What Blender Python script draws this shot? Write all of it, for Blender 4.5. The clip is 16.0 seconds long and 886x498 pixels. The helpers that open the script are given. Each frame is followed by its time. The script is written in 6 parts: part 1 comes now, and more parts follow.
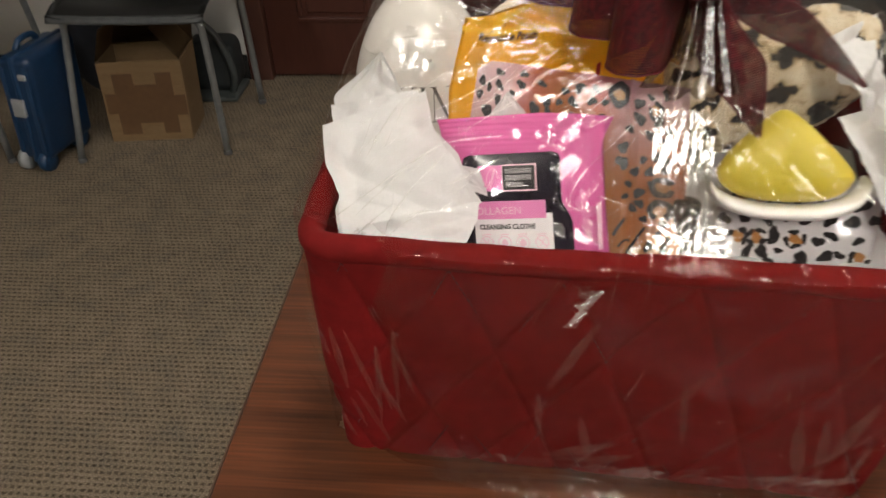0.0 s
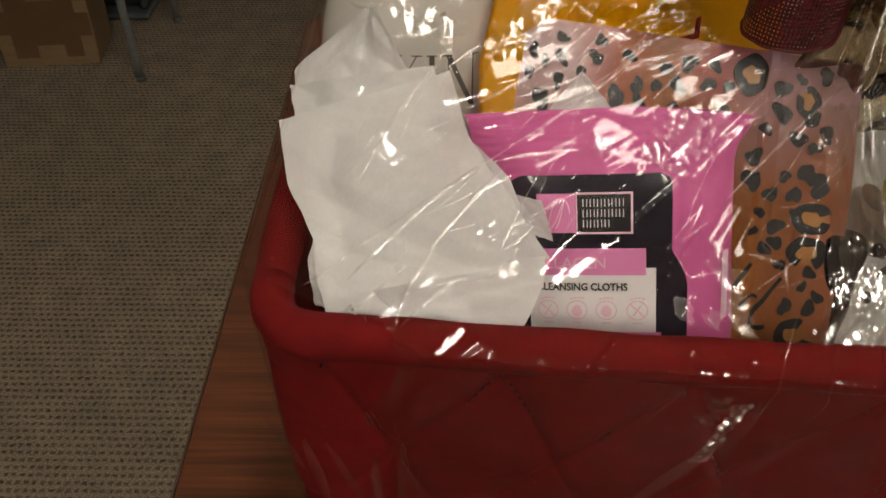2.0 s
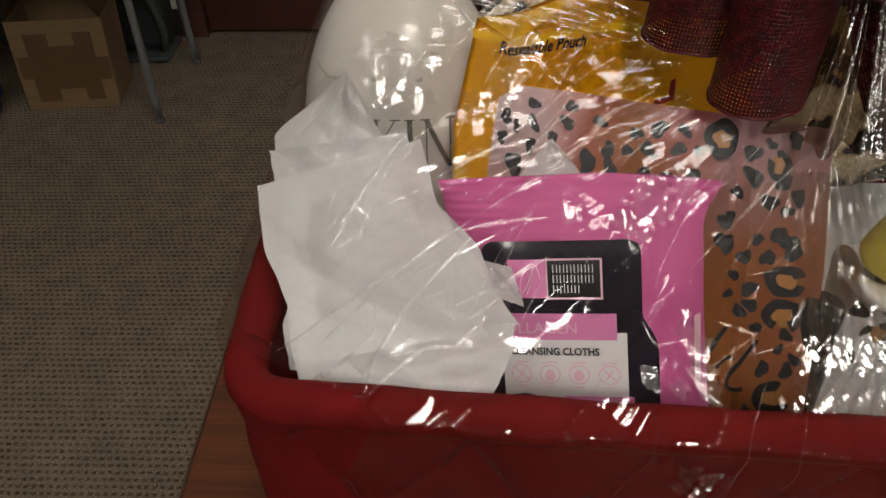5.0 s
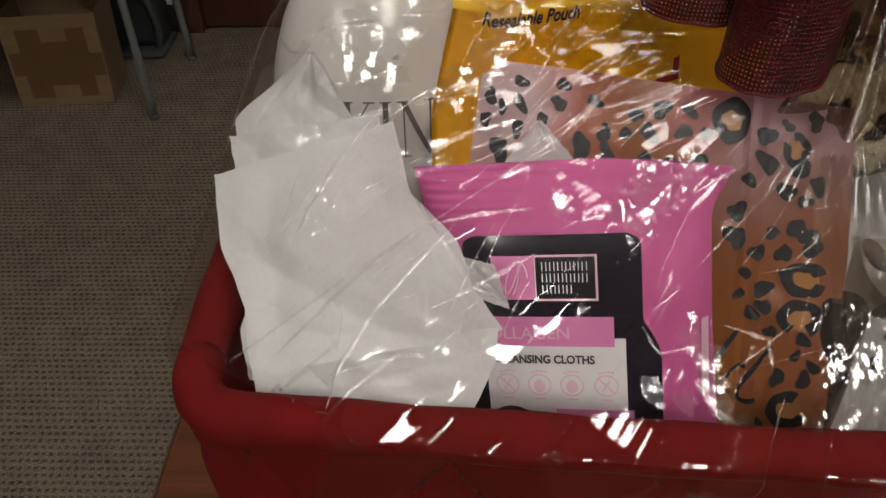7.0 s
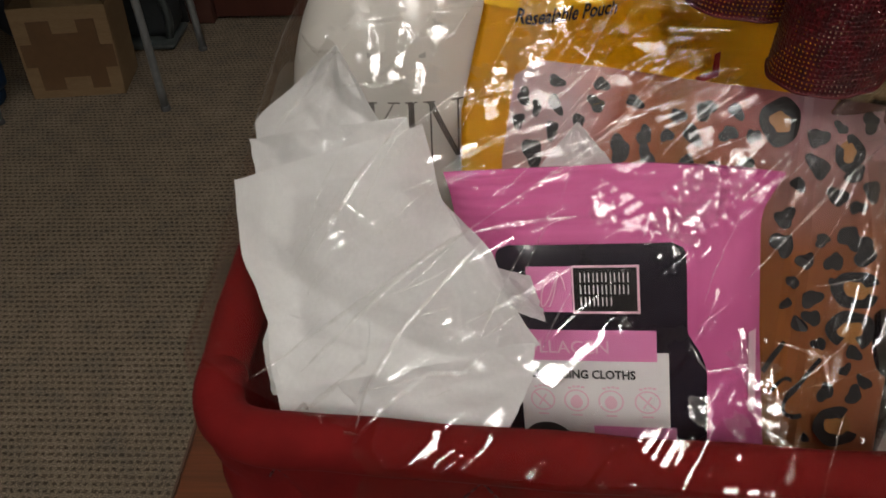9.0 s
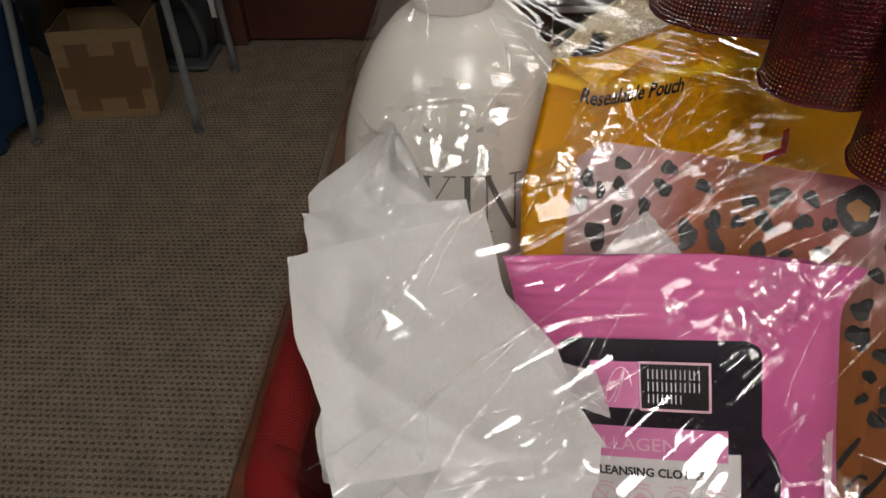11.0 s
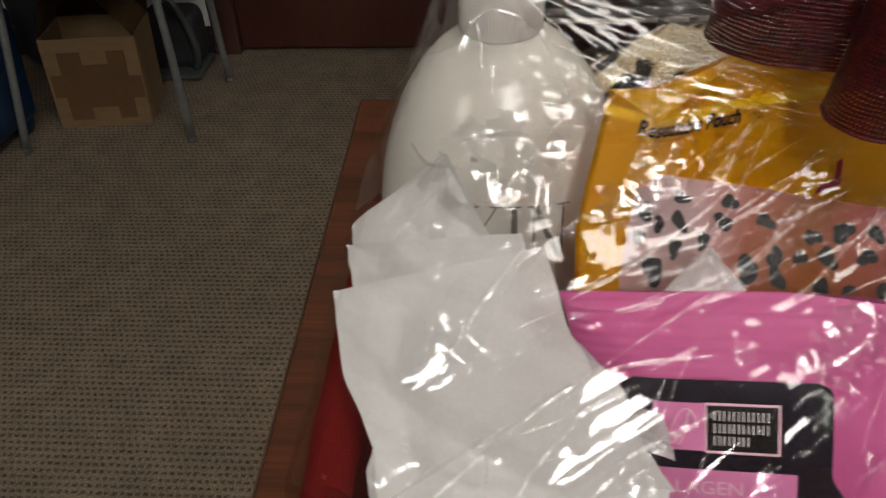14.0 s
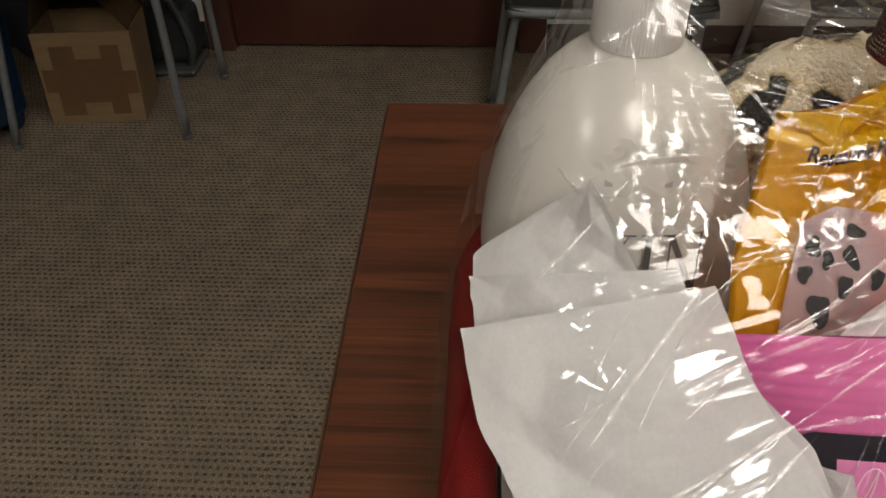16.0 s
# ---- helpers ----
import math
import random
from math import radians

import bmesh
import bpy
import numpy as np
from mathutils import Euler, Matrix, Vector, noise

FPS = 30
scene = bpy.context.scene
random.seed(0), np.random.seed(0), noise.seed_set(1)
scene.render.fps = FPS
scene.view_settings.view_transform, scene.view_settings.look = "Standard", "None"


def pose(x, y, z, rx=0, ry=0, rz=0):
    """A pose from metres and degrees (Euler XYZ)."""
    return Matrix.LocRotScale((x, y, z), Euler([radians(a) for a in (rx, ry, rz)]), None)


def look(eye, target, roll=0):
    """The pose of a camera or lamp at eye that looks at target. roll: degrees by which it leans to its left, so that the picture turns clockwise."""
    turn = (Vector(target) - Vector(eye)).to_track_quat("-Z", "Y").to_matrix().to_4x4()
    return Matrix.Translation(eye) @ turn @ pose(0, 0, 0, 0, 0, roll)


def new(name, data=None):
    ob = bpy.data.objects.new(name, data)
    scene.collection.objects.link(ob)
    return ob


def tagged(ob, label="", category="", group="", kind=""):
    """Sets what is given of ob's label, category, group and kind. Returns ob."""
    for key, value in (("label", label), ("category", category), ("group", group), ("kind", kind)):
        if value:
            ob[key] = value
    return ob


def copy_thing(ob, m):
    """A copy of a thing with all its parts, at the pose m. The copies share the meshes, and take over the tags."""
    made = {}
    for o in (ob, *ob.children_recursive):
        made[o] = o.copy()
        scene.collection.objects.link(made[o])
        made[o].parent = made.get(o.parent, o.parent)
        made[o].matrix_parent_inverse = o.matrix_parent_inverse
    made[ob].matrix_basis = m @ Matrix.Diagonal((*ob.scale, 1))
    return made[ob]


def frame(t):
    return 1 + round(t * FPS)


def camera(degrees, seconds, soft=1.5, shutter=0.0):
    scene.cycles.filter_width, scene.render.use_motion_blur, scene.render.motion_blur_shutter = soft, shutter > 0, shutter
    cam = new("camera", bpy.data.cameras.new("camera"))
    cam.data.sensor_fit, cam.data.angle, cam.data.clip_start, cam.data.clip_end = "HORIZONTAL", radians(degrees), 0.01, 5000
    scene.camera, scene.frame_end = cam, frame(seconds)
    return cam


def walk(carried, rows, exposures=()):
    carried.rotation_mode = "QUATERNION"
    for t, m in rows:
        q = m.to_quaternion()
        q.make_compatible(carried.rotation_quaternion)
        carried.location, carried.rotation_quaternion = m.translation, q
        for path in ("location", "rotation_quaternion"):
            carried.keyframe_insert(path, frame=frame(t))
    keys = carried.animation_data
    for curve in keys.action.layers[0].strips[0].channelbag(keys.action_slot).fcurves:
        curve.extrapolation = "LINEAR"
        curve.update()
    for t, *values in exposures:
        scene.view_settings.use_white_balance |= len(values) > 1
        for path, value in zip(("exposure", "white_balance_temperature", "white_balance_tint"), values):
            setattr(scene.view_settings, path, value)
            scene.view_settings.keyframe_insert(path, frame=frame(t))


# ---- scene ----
cam = camera(58.0, 16.0, shutter=0.5)
PATH = [
    (0, (0.204, 0.567, 1.188), (0.011, 2.159, -0.007), -2.8),
    (0.5, (0.166, 0.645, 1.159), (0.043, 2.179, -0.119), -1.9),
    (1, (0.15, 0.688, 1.142), (0.094, 2.171, -0.198), -1.3),
    (1.5, (0.138, 0.717, 1.128), (0.154, 2.191, -0.225), 0.6),
    (2, (0.15, 0.729, 1.136), (0.134, 2.192, -0.228), -0.0),
    (2.5, (0.158, 0.724, 1.141), (0.041, 2.205, -0.198), -0.7),
    (3, (0.154, 0.718, 1.146), (0.03, 2.204, -0.188), -1.5),
    (3.5, (0.15, 0.718, 1.149), (0.029, 2.229, -0.155), -0.9),
    (4, (0.14, 0.724, 1.141), (0.059, 2.226, -0.178), -0.2),
    (4.5, (0.154, 0.726, 1.149), (0.079, 2.236, -0.16), -1.1),
    (5, (0.167, 0.735, 1.146), (0.099, 2.252, -0.156), -1.6),
    (7.5, (0.174, 0.763, 1.123), (0.099, 2.274, -0.185), -2.0),
    (8, (0.173, 0.769, 1.122), (0.1, 2.267, -0.201), -2.7),
    (8.5, (0.169, 0.772, 1.118), (0.084, 2.269, -0.206), -1.7),
    (9, (0.167, 0.771, 1.122), (0.07, 2.266, -0.203), -2.6),
    (9.5, (0.161, 0.776, 1.133), (0.018, 2.291, -0.165), -3.6),
    (10, (0.157, 0.782, 1.131), (-0.013, 2.286, -0.177), -3.4),
    (12.5, (0.156, 0.794, 1.137), (0.026, 2.349, -0.115), -2.8),
    (13, (0.156, 0.792, 1.137), (0.031, 2.35, -0.111), -2.6),
    (13.5, (0.155, 0.791, 1.137), (0.028, 2.347, -0.112), -2.6),
    (14, (0.136, 0.799, 1.136), (0.007, 2.331, -0.143), -2.5),
    (14.5, (0.113, 0.806, 1.133), (-0.005, 2.332, -0.153), -2.5),
    (15, (0.093, 0.814, 1.133), (-0.016, 2.34, -0.156), -1.7),
    (15.5, (0.089, 0.821, 1.131), (0.001, 2.344, -0.162), -1.4),
    (16, (0.09, 0.821, 1.13), (0.006, 2.352, -0.154), -0.9),
]
EXPOSURES = [(0, 0.74, 6650, 10), (0.5, 0.68, 6800, 10), (1, 0.6, 6950, 10), (1.5, 0.34, 7050, 10), (2, 0.08, 7150, 10), (2.5, 0.02, 7050, 10), (3, 0, 6950, 10), (4, -0.17, 6750, 10), (5, -0.03, 6600, 10), (7.5, 0, 6420, 10), (9, -0.03, 6400, 10), (10, 0, 6350, 10), (12.5, 0.03, 6400, 10), (14.5, 0.1, 6450, 10), (16, 0.18, 6600, 10)]
walk(cam, [(t, look(eye, target, roll)) for t, eye, target, roll in PATH], EXPOSURES)

# ---- light: fluorescent ceiling panels light the room ----
world = bpy.data.worlds.new("world")
scene.world = world
world.use_nodes = True
world.node_tree.nodes["Background"].inputs[0].default_value = (0.9, 0.95, 1.0, 1)
world.node_tree.nodes["Background"].inputs[1].default_value = 0.01
PANEL_POWER = 37.0

# ---- materials ----
def nodes_of(name):
    m = bpy.data.materials.new(name)
    m.use_nodes = True
    nt = m.node_tree
    return m, nt, nt.nodes["Principled BSDF"]


def add(nt, kind, **inputs):
    n = nt.nodes.new(kind)
    for k, v in inputs.items():
        n.inputs[k.replace("_", " ")].default_value = v
    return n


def ramp(nt, fac, stops):
    r = nt.nodes.new("ShaderNodeValToRGB")
    els = r.color_ramp.elements
    while len(els) < len(stops):
        els.new(0.5)
    for e, (p, c) in zip(els, stops):
        e.position, e.color = p, (*c, 1)
    nt.links.new(fac, r.inputs[0])
    return r.outputs[0]


def bump_into(nt, bsdf, height, strength, distance):
    b = nt.nodes.new("ShaderNodeBump")
    b.inputs["Strength"].default_value = strength
    b.inputs["Distance"].default_value = distance
    nt.links.new(height, b.inputs["Height"])
    nt.links.new(b.outputs[0], bsdf.inputs["Normal"])


def grained(name, a, b, scale=40, rough=0.5, metal=0.0, relief=0.0, stretch=(1, 1, 1), detail=4, sheen=0.0, coat=0.0, trans=0.0, sub=0.0, gloss=0.5):
    """A surface of two close colours mottled at two scales, with a fine relief."""
    m, nt, p = nodes_of(name)
    tc = nt.nodes.new("ShaderNodeTexCoord")
    mp = add(nt, "ShaderNodeMapping", Scale=stretch)
    nt.links.new(tc.outputs["Object"], mp.inputs[0])
    n1 = add(nt, "ShaderNodeTexNoise", Scale=scale, Detail=detail)
    n2 = add(nt, "ShaderNodeTexNoise", Scale=scale * 0.13, Detail=2)
    nt.links.new(mp.outputs[0], n1.inputs["Vector"])
    nt.links.new(mp.outputs[0], n2.inputs["Vector"])
    mix = add(nt, "ShaderNodeMath")
    mix.operation = "MULTIPLY_ADD"
    mix.inputs[1].default_value = 0.6
    nt.links.new(n1.outputs[0], mix.inputs[0])
    half = add(nt, "ShaderNodeMath")
    half.operation = "MULTIPLY"
    half.inputs[1].default_value = 0.4
    nt.links.new(n2.outputs[0], half.inputs[0])
    nt.links.new(half.outputs[0], mix.inputs[2])
    nt.links.new(ramp(nt, mix.outputs[0], [(0.3, a), (0.7, b)]), p.inputs["Base Color"])
    p.inputs["Roughness"].default_value = rough
    p.inputs["Metallic"].default_value = metal
    p.inputs["Sheen Weight"].default_value = sheen
    p.inputs["Specular IOR Level"].default_value = gloss
    p.inputs["Coat Weight"].default_value = coat
    p.inputs["Transmission Weight"].default_value = trans
    p.inputs["Subsurface Weight"].default_value = sub
    p.inputs["Subsurface Radius"].default_value = (0.02, 0.02, 0.02)
    if relief:
        bump_into(nt, p, n1.outputs[0], 0.6, relief)
    return m


def carpet_material():
    """Woven loop carpet: pale yarn ridges round small dark pits, in rows, in square tiles."""
    m, nt, p = nodes_of("woven_carpet")
    tc = nt.nodes.new("ShaderNodeTexCoord")
    wob = add(nt, "ShaderNodeTexNoise", Scale=120.0, Detail=2)
    nt.links.new(tc.outputs["Object"], wob.inputs["Vector"])
    off = nt.nodes.new("ShaderNodeVectorMath")
    off.operation = "MULTIPLY_ADD"
    off.inputs[1].default_value = (0.013, 0.0075, 0)
    nt.links.new(wob.outputs["Color"], off.inputs[0])
    nt.links.new(tc.outputs["Object"], off.inputs[2])
    sep = nt.nodes.new("ShaderNodeSeparateXYZ")
    nt.links.new(off.outputs[0], sep.inputs[0])

    def math_node(op, a, b):
        n = nt.nodes.new("ShaderNodeMath")
        n.operation = op
        for k, v in enumerate((a, b)):
            if isinstance(v, (int, float)):
                n.inputs[k].default_value = v
            else:
                nt.links.new(v, n.inputs[k])
        return n.outputs[0]
    rowpos = math_node("DIVIDE", sep.outputs["Y"], 0.0138)
    row = math_node("FLOOR", rowpos, 0)
    jitter = nt.nodes.new("ShaderNodeTexWhiteNoise")
    jitter.noise_dimensions = "1D"
    nt.links.new(row, jitter.inputs["W"])
    shift = math_node("ADD", math_node("MULTIPLY", row, 0.5), math_node("MULTIPLY", jitter.outputs["Value"], 0.35))
    colpos = math_node("ADD", math_node("DIVIDE", sep.outputs["X"], 0.0135), shift)
    ridge = math_node("ABSOLUTE", math_node("SUBTRACT", math_node("FRACT", rowpos, 0), 0.5), 0)
    tick = math_node("ABSOLUTE", math_node("SUBTRACT", math_node("FRACT", colpos, 0), 0.5), 0)
    line = nt.nodes.new("ShaderNodeMapRange")
    line.interpolation_type = "SMOOTHSTEP"
    line.inputs["From Min"].default_value, line.inputs["From Max"].default_value = 0.08, 0.34
    nt.links.new(ridge, line.inputs["Value"])
    dash = nt.nodes.new("ShaderNodeMapRange")
    dash.interpolation_type = "SMOOTHSTEP"
    dash.inputs["From Min"].default_value, dash.inputs["From Max"].default_value = 0.1, 0.38
    dash.inputs["To Max"].default_value = 0.85
    nt.links.new(tick, dash.inputs["Value"])
    weave = math_node("MAXIMUM", line.outputs[0], dash.outputs[0])
    fuzz = add(nt, "ShaderNodeTexNoise", Scale=450.0, Detail=2)
    nt.links.new(tc.outputs["Object"], fuzz.inputs["Vector"])
    cell = nt.nodes.new("ShaderNodeCombineXYZ")
    nt.links.new(math_node("FLOOR", colpos, 0), cell.inputs[0])
    nt.links.new(row, cell.inputs[1])
    loopy = nt.nodes.new("ShaderNodeTexWhiteNoise")
    nt.links.new(cell.outputs[0], loopy.inputs["Vector"])
    weave = math_node("MAXIMUM", weave, math_node("MULTIPLY", loopy.outputs["Value"], 0.35))
    seam = math_node("LESS_THAN", math_node("ABSOLUTE", math_node("SUBTRACT", sep.outputs["Y"], 2.3), 0), 0.0022)
    weave = math_node("MAXIMUM", weave, math_node("MULTIPLY", seam, 0.9))
    weave = math_node("MULTIPLY", weave, math_node("ADD", math_node("MULTIPLY", fuzz.outputs[0], 1.9), 0.0))
    hue = add(nt, "ShaderNodeTexNoise", Scale=16.0, Detail=6)
    big = add(nt, "ShaderNodeTexNoise", Scale=2.2, Detail=3)
    for n in (hue, big):
        nt.links.new(tc.outputs["Object"], n.inputs["Vector"])
    yarn = ramp(nt, hue.outputs[0], [(0.3, (0.2, 0.17, 0.132)), (0.5, (0.242, 0.196, 0.142)), (0.7, (0.276, 0.228, 0.172))])
    pit = ramp(nt, hue.outputs[0], [(0.3, (0.046, 0.038, 0.027)), (0.5, (0.054, 0.041, 0.027)), (0.7, (0.072, 0.05, 0.03))])
    mix = nt.nodes.new("ShaderNodeMix")
    mix.data_type = "RGBA"
    nt.links.new(weave, mix.inputs[0])
    nt.links.new(pit, mix.inputs[6])
    nt.links.new(yarn, mix.inputs[7])
    mul = nt.nodes.new("ShaderNodeMix")
    mul.data_type, mul.blend_type = "RGBA", "MULTIPLY"
    mul.inputs[0].default_value = 0.35
    nt.links.new(mix.outputs[2], mul.inputs[6])
    nt.links.new(ramp(nt, big.outputs[0], [(0.3, (0.7, 0.7, 0.7)), (0.7, (1.15, 1.12, 1.1))]), mul.inputs[7])
    speck = add(nt, "ShaderNodeTexNoise", Scale=330.0, Detail=3)
    nt.links.new(tc.outputs["Object"], speck.inputs["Vector"])
    fluff = nt.nodes.new("ShaderNodeMix")
    fluff.data_type, fluff.blend_type = "RGBA", "MULTIPLY"
    fluff.inputs[0].default_value = 1.0
    nt.links.new(mul.outputs[2], fluff.inputs[6])
    nt.links.new(ramp(nt, speck.outputs[0], [(0.3, (0.55, 0.55, 0.56)), (0.52, (1.0, 1.0, 1.0)), (0.72, (1.65, 1.62, 1.58))]), fluff.inputs[7])
    nt.links.new(fluff.outputs[2], p.inputs["Base Color"])
    p.inputs["Roughness"].default_value = 0.95
    p.inputs["Specular IOR Level"].default_value = 0.15
    bump_into(nt, p, weave, 0.7, 0.003)
    return m


def wood_material():
    """Dark walnut laminate with the grain along x."""
    m, nt, p = nodes_of("walnut_laminate")
    tc = nt.nodes.new("ShaderNodeTexCoord")
    mp = add(nt, "ShaderNodeMapping", Scale=(3.0, 60.0, 60.0))
    nt.links.new(tc.outputs["Object"], mp.inputs[0])
    n1 = add(nt, "ShaderNodeTexNoise", Scale=1.4, Detail=6, Distortion=0.6)
    mp2 = add(nt, "ShaderNodeMapping", Scale=(9.0, 420.0, 420.0))
    nt.links.new(tc.outputs["Object"], mp2.inputs[0])
    n2 = add(nt, "ShaderNodeTexNoise", Scale=1.0, Detail=3)
    nt.links.new(mp.outputs[0], n1.inputs["Vector"])
    nt.links.new(mp2.outputs[0], n2.inputs["Vector"])
    c1 = ramp(nt, n1.outputs[0], [(0.25, (0.028, 0.0085, 0.004)), (0.45, (0.08, 0.0255, 0.0105)), (0.6, (0.134, 0.042, 0.017)), (0.8, (0.045, 0.015, 0.007))])
    c2 = ramp(nt, n2.outputs[0], [(0.35, (0.6, 0.6, 0.6)), (0.65, (1.1, 1.1, 1.1))])
    mul = nt.nodes.new("ShaderNodeMix")
    mul.data_type, mul.blend_type = "RGBA", "MULTIPLY"
    mul.inputs[0].default_value = 0.8
    nt.links.new(c1, mul.inputs[6])
    nt.links.new(c2, mul.inputs[7])
    nt.links.new(mul.outputs[2], p.inputs["Base Color"])
    p.inputs["Roughness"].default_value = 0.42
    bump_into(nt, p, n2.outputs[0], 0.15, 0.0005)
    return m


def film_material(name, rough, low, high, crinkle=0.03, grain=70.0, tint=(0.97, 0.965, 0.955)):
    """Clear cellophane: sees through straight on, mirrors more at grazing angles."""
    m, nt, p = nodes_of(name)
    nt.nodes.remove(p)
    out = nt.nodes["Material Output"]
    tc = nt.nodes.new("ShaderNodeTexCoord")
    n = add(nt, "ShaderNodeTexNoise", Scale=grain, Detail=3, Distortion=1.2)
    nt.links.new(tc.outputs["Object"], n.inputs["Vector"])
    b = nt.nodes.new("ShaderNodeBump")
    b.inputs["Strength"].default_value = crinkle
    b.inputs["Distance"].default_value = 0.002
    nt.links.new(n.outputs[0], b.inputs["Height"])
    fr = add(nt, "ShaderNodeFresnel", IOR=1.5)
    nt.links.new(b.outputs[0], fr.inputs["Normal"])
    rng = nt.nodes.new("ShaderNodeMapRange")
    rng.inputs["From Min"].default_value = 0.04
    rng.inputs["From Max"].default_value = 0.6
    rng.inputs["To Min"].default_value = low
    rng.inputs["To Max"].default_value = high
    nt.links.new(fr.outputs[0], rng.inputs["Value"])
    tr = add(nt, "ShaderNodeBsdfTransparent", Color=(*tint, 1))
    gl = add(nt, "ShaderNodeBsdfGlossy", Roughness=rough, Color=(1, 1, 1, 1))
    nt.links.new(b.outputs[0], gl.inputs["Normal"])
    mx = nt.nodes.new("ShaderNodeMixShader")
    nt.links.new(rng.outputs[0], mx.inputs[0])
    nt.links.new(tr.outputs[0], mx.inputs[1])
    nt.links.new(gl.outputs[0], mx.inputs[2])
    nt.links.new(mx.outputs[0], out.inputs[0])
    return m


def tissue_material():
    """Thin white tissue: faint fibre mottling, and soft creases at two sizes; lets some light through."""
    m, nt, p = nodes_of("white_tissue")
    out = nt.nodes["Material Output"]
    tc = nt.nodes.new("ShaderNodeTexCoord")
    fibre = add(nt, "ShaderNodeTexNoise", Scale=900.0, Detail=3)
    fold = add(nt, "ShaderNodeTexVoronoi", Scale=26.0)
    fold.feature = "DISTANCE_TO_EDGE"
    soft = add(nt, "ShaderNodeTexNoise", Scale=60.0, Detail=4, Distortion=0.8)
    warp = nt.nodes.new("ShaderNodeVectorMath")
    warp.operation = "MULTIPLY_ADD"
    warp.inputs[1].default_value = (0.03, 0.03, 0.03)
    nt.links.new(tc.outputs["Object"], fibre.inputs["Vector"])
    nt.links.new(tc.outputs["Object"], soft.inputs["Vector"])
    nt.links.new(soft.outputs["Color"], warp.inputs[0])
    nt.links.new(tc.outputs["Object"], warp.inputs[2])
    nt.links.new(warp.outputs[0], fold.inputs["Vector"])
    height = add(nt, "ShaderNodeMath")
    height.operation = "MULTIPLY_ADD"
    height.inputs[1].default_value = 0.35
    nt.links.new(soft.outputs[0], height.inputs[0])
    nt.links.new(fold.outputs["Distance"], height.inputs[2])
    nt.links.new(ramp(nt, fibre.outputs[0], [(0.3, (0.8, 0.805, 0.81)), (0.7, (0.88, 0.885, 0.89))]), p.inputs["Base Color"])
    p.inputs["Roughness"].default_value = 0.8
    bump_into(nt, p, height.outputs[0], 0.32, 0.004)
    tl = add(nt, "ShaderNodeBsdfTranslucent", Color=(0.86, 0.86, 0.86, 1))
    mx = add(nt, "ShaderNodeMixShader", Fac=0.3)
    nt.links.new(p.outputs[0], mx.inputs[1])
    nt.links.new(tl.outputs[0], mx.inputs[2])
    nt.links.new(mx.outputs[0], out.inputs[0])
    return m


def mesh_ribbon_material():
    """Open-weave ribbon: glossy red threads with square holes between them, along the UVs in millimetres."""
    m, nt, p = nodes_of("red_mesh_ribbon")
    out = nt.nodes["Material Output"]
    uv = nt.nodes.new("ShaderNodeUVMap")
    sep = nt.nodes.new("ShaderNodeSeparateXYZ")
    nt.links.new(uv.outputs[0], sep.inputs[0])
    waves = []
    for axis, pitch in (("X", 1.25), ("Y", 1.35)):
        mul = add(nt, "ShaderNodeMath")
        mul.operation = "MULTIPLY"
        mul.inputs[1].default_value = 2 * math.pi / pitch
        nt.links.new(sep.outputs[axis], mul.inputs[0])
        s = add(nt, "ShaderNodeMath")
        s.operation = "SINE"
        nt.links.new(mul.outputs[0], s.inputs[0])
        waves.append(s.outputs[0])
    lo = add(nt, "ShaderNodeMath")
    lo.operation = "MINIMUM"
    nt.links.new(waves[0], lo.inputs[0])
    nt.links.new(waves[1], lo.inputs[1])
    hole = add(nt, "ShaderNodeMath")
    hole.operation = "GREATER_THAN"
    hole.inputs[1].default_value = 0.6
    nt.links.new(lo.outputs[0], hole.inputs[0])
    tc = nt.nodes.new("ShaderNodeTexCoord")
    n = add(nt, "ShaderNodeTexNoise", Scale=300.0, Detail=2)
    nt.links.new(tc.outputs["Object"], n.inputs["Vector"])
    nt.links.new(ramp(nt, n.outputs[0], [(0.35, (0.036, 0.0012, 0.003)), (0.7, (0.11, 0.0035, 0.008))]), p.inputs["Base Color"])
    p.inputs["Roughness"].default_value = 0.4
    p.inputs["Specular IOR Level"].default_value = 0.35
    bump_into(nt, p, lo.outputs[0], 0.6, 0.0008)
    tr = nt.nodes.new("ShaderNodeBsdfTransparent")
    mx = nt.nodes.new("ShaderNodeMixShader")
    nt.links.new(hole.outputs[0], mx.inputs[0])
    nt.links.new(p.outputs[0], mx.inputs[1])
    nt.links.new(tr.outputs[0], mx.inputs[2])
    nt.links.new(mx.outputs[0], out.inputs[0])
    return m


def fleece_material():
    """Cream pile with black blotches and tan shading, and a fine nap."""
    m, nt, p = nodes_of("spotted_fleece")
    tc = nt.nodes.new("ShaderNodeTexCoord")
    n = add(nt, "ShaderNodeTexNoise", Scale=68.0, Detail=2, Roughness=0.5)
    nap = add(nt, "ShaderNodeTexNoise", Scale=700.0, Detail=3)
    for k in (n, nap):
        nt.links.new(tc.outputs["Object"], k.inputs["Vector"])
    nt.links.new(ramp(nt, n.outputs[0], [(0.0, (0.012, 0.012, 0.012)), (0.45, (0.03, 0.026, 0.022)), (0.48, (0.42, 0.31, 0.17)), (0.54, (0.68, 0.57, 0.38)), (0.7, (0.76, 0.68, 0.52))]), p.inputs["Base Color"])
    p.inputs["Roughness"].default_value = 1.0
    p.inputs["Sheen Weight"].default_value = 0.3
    bump_into(nt, p, nap.outputs[0], 1.0, 0.002)
    return m


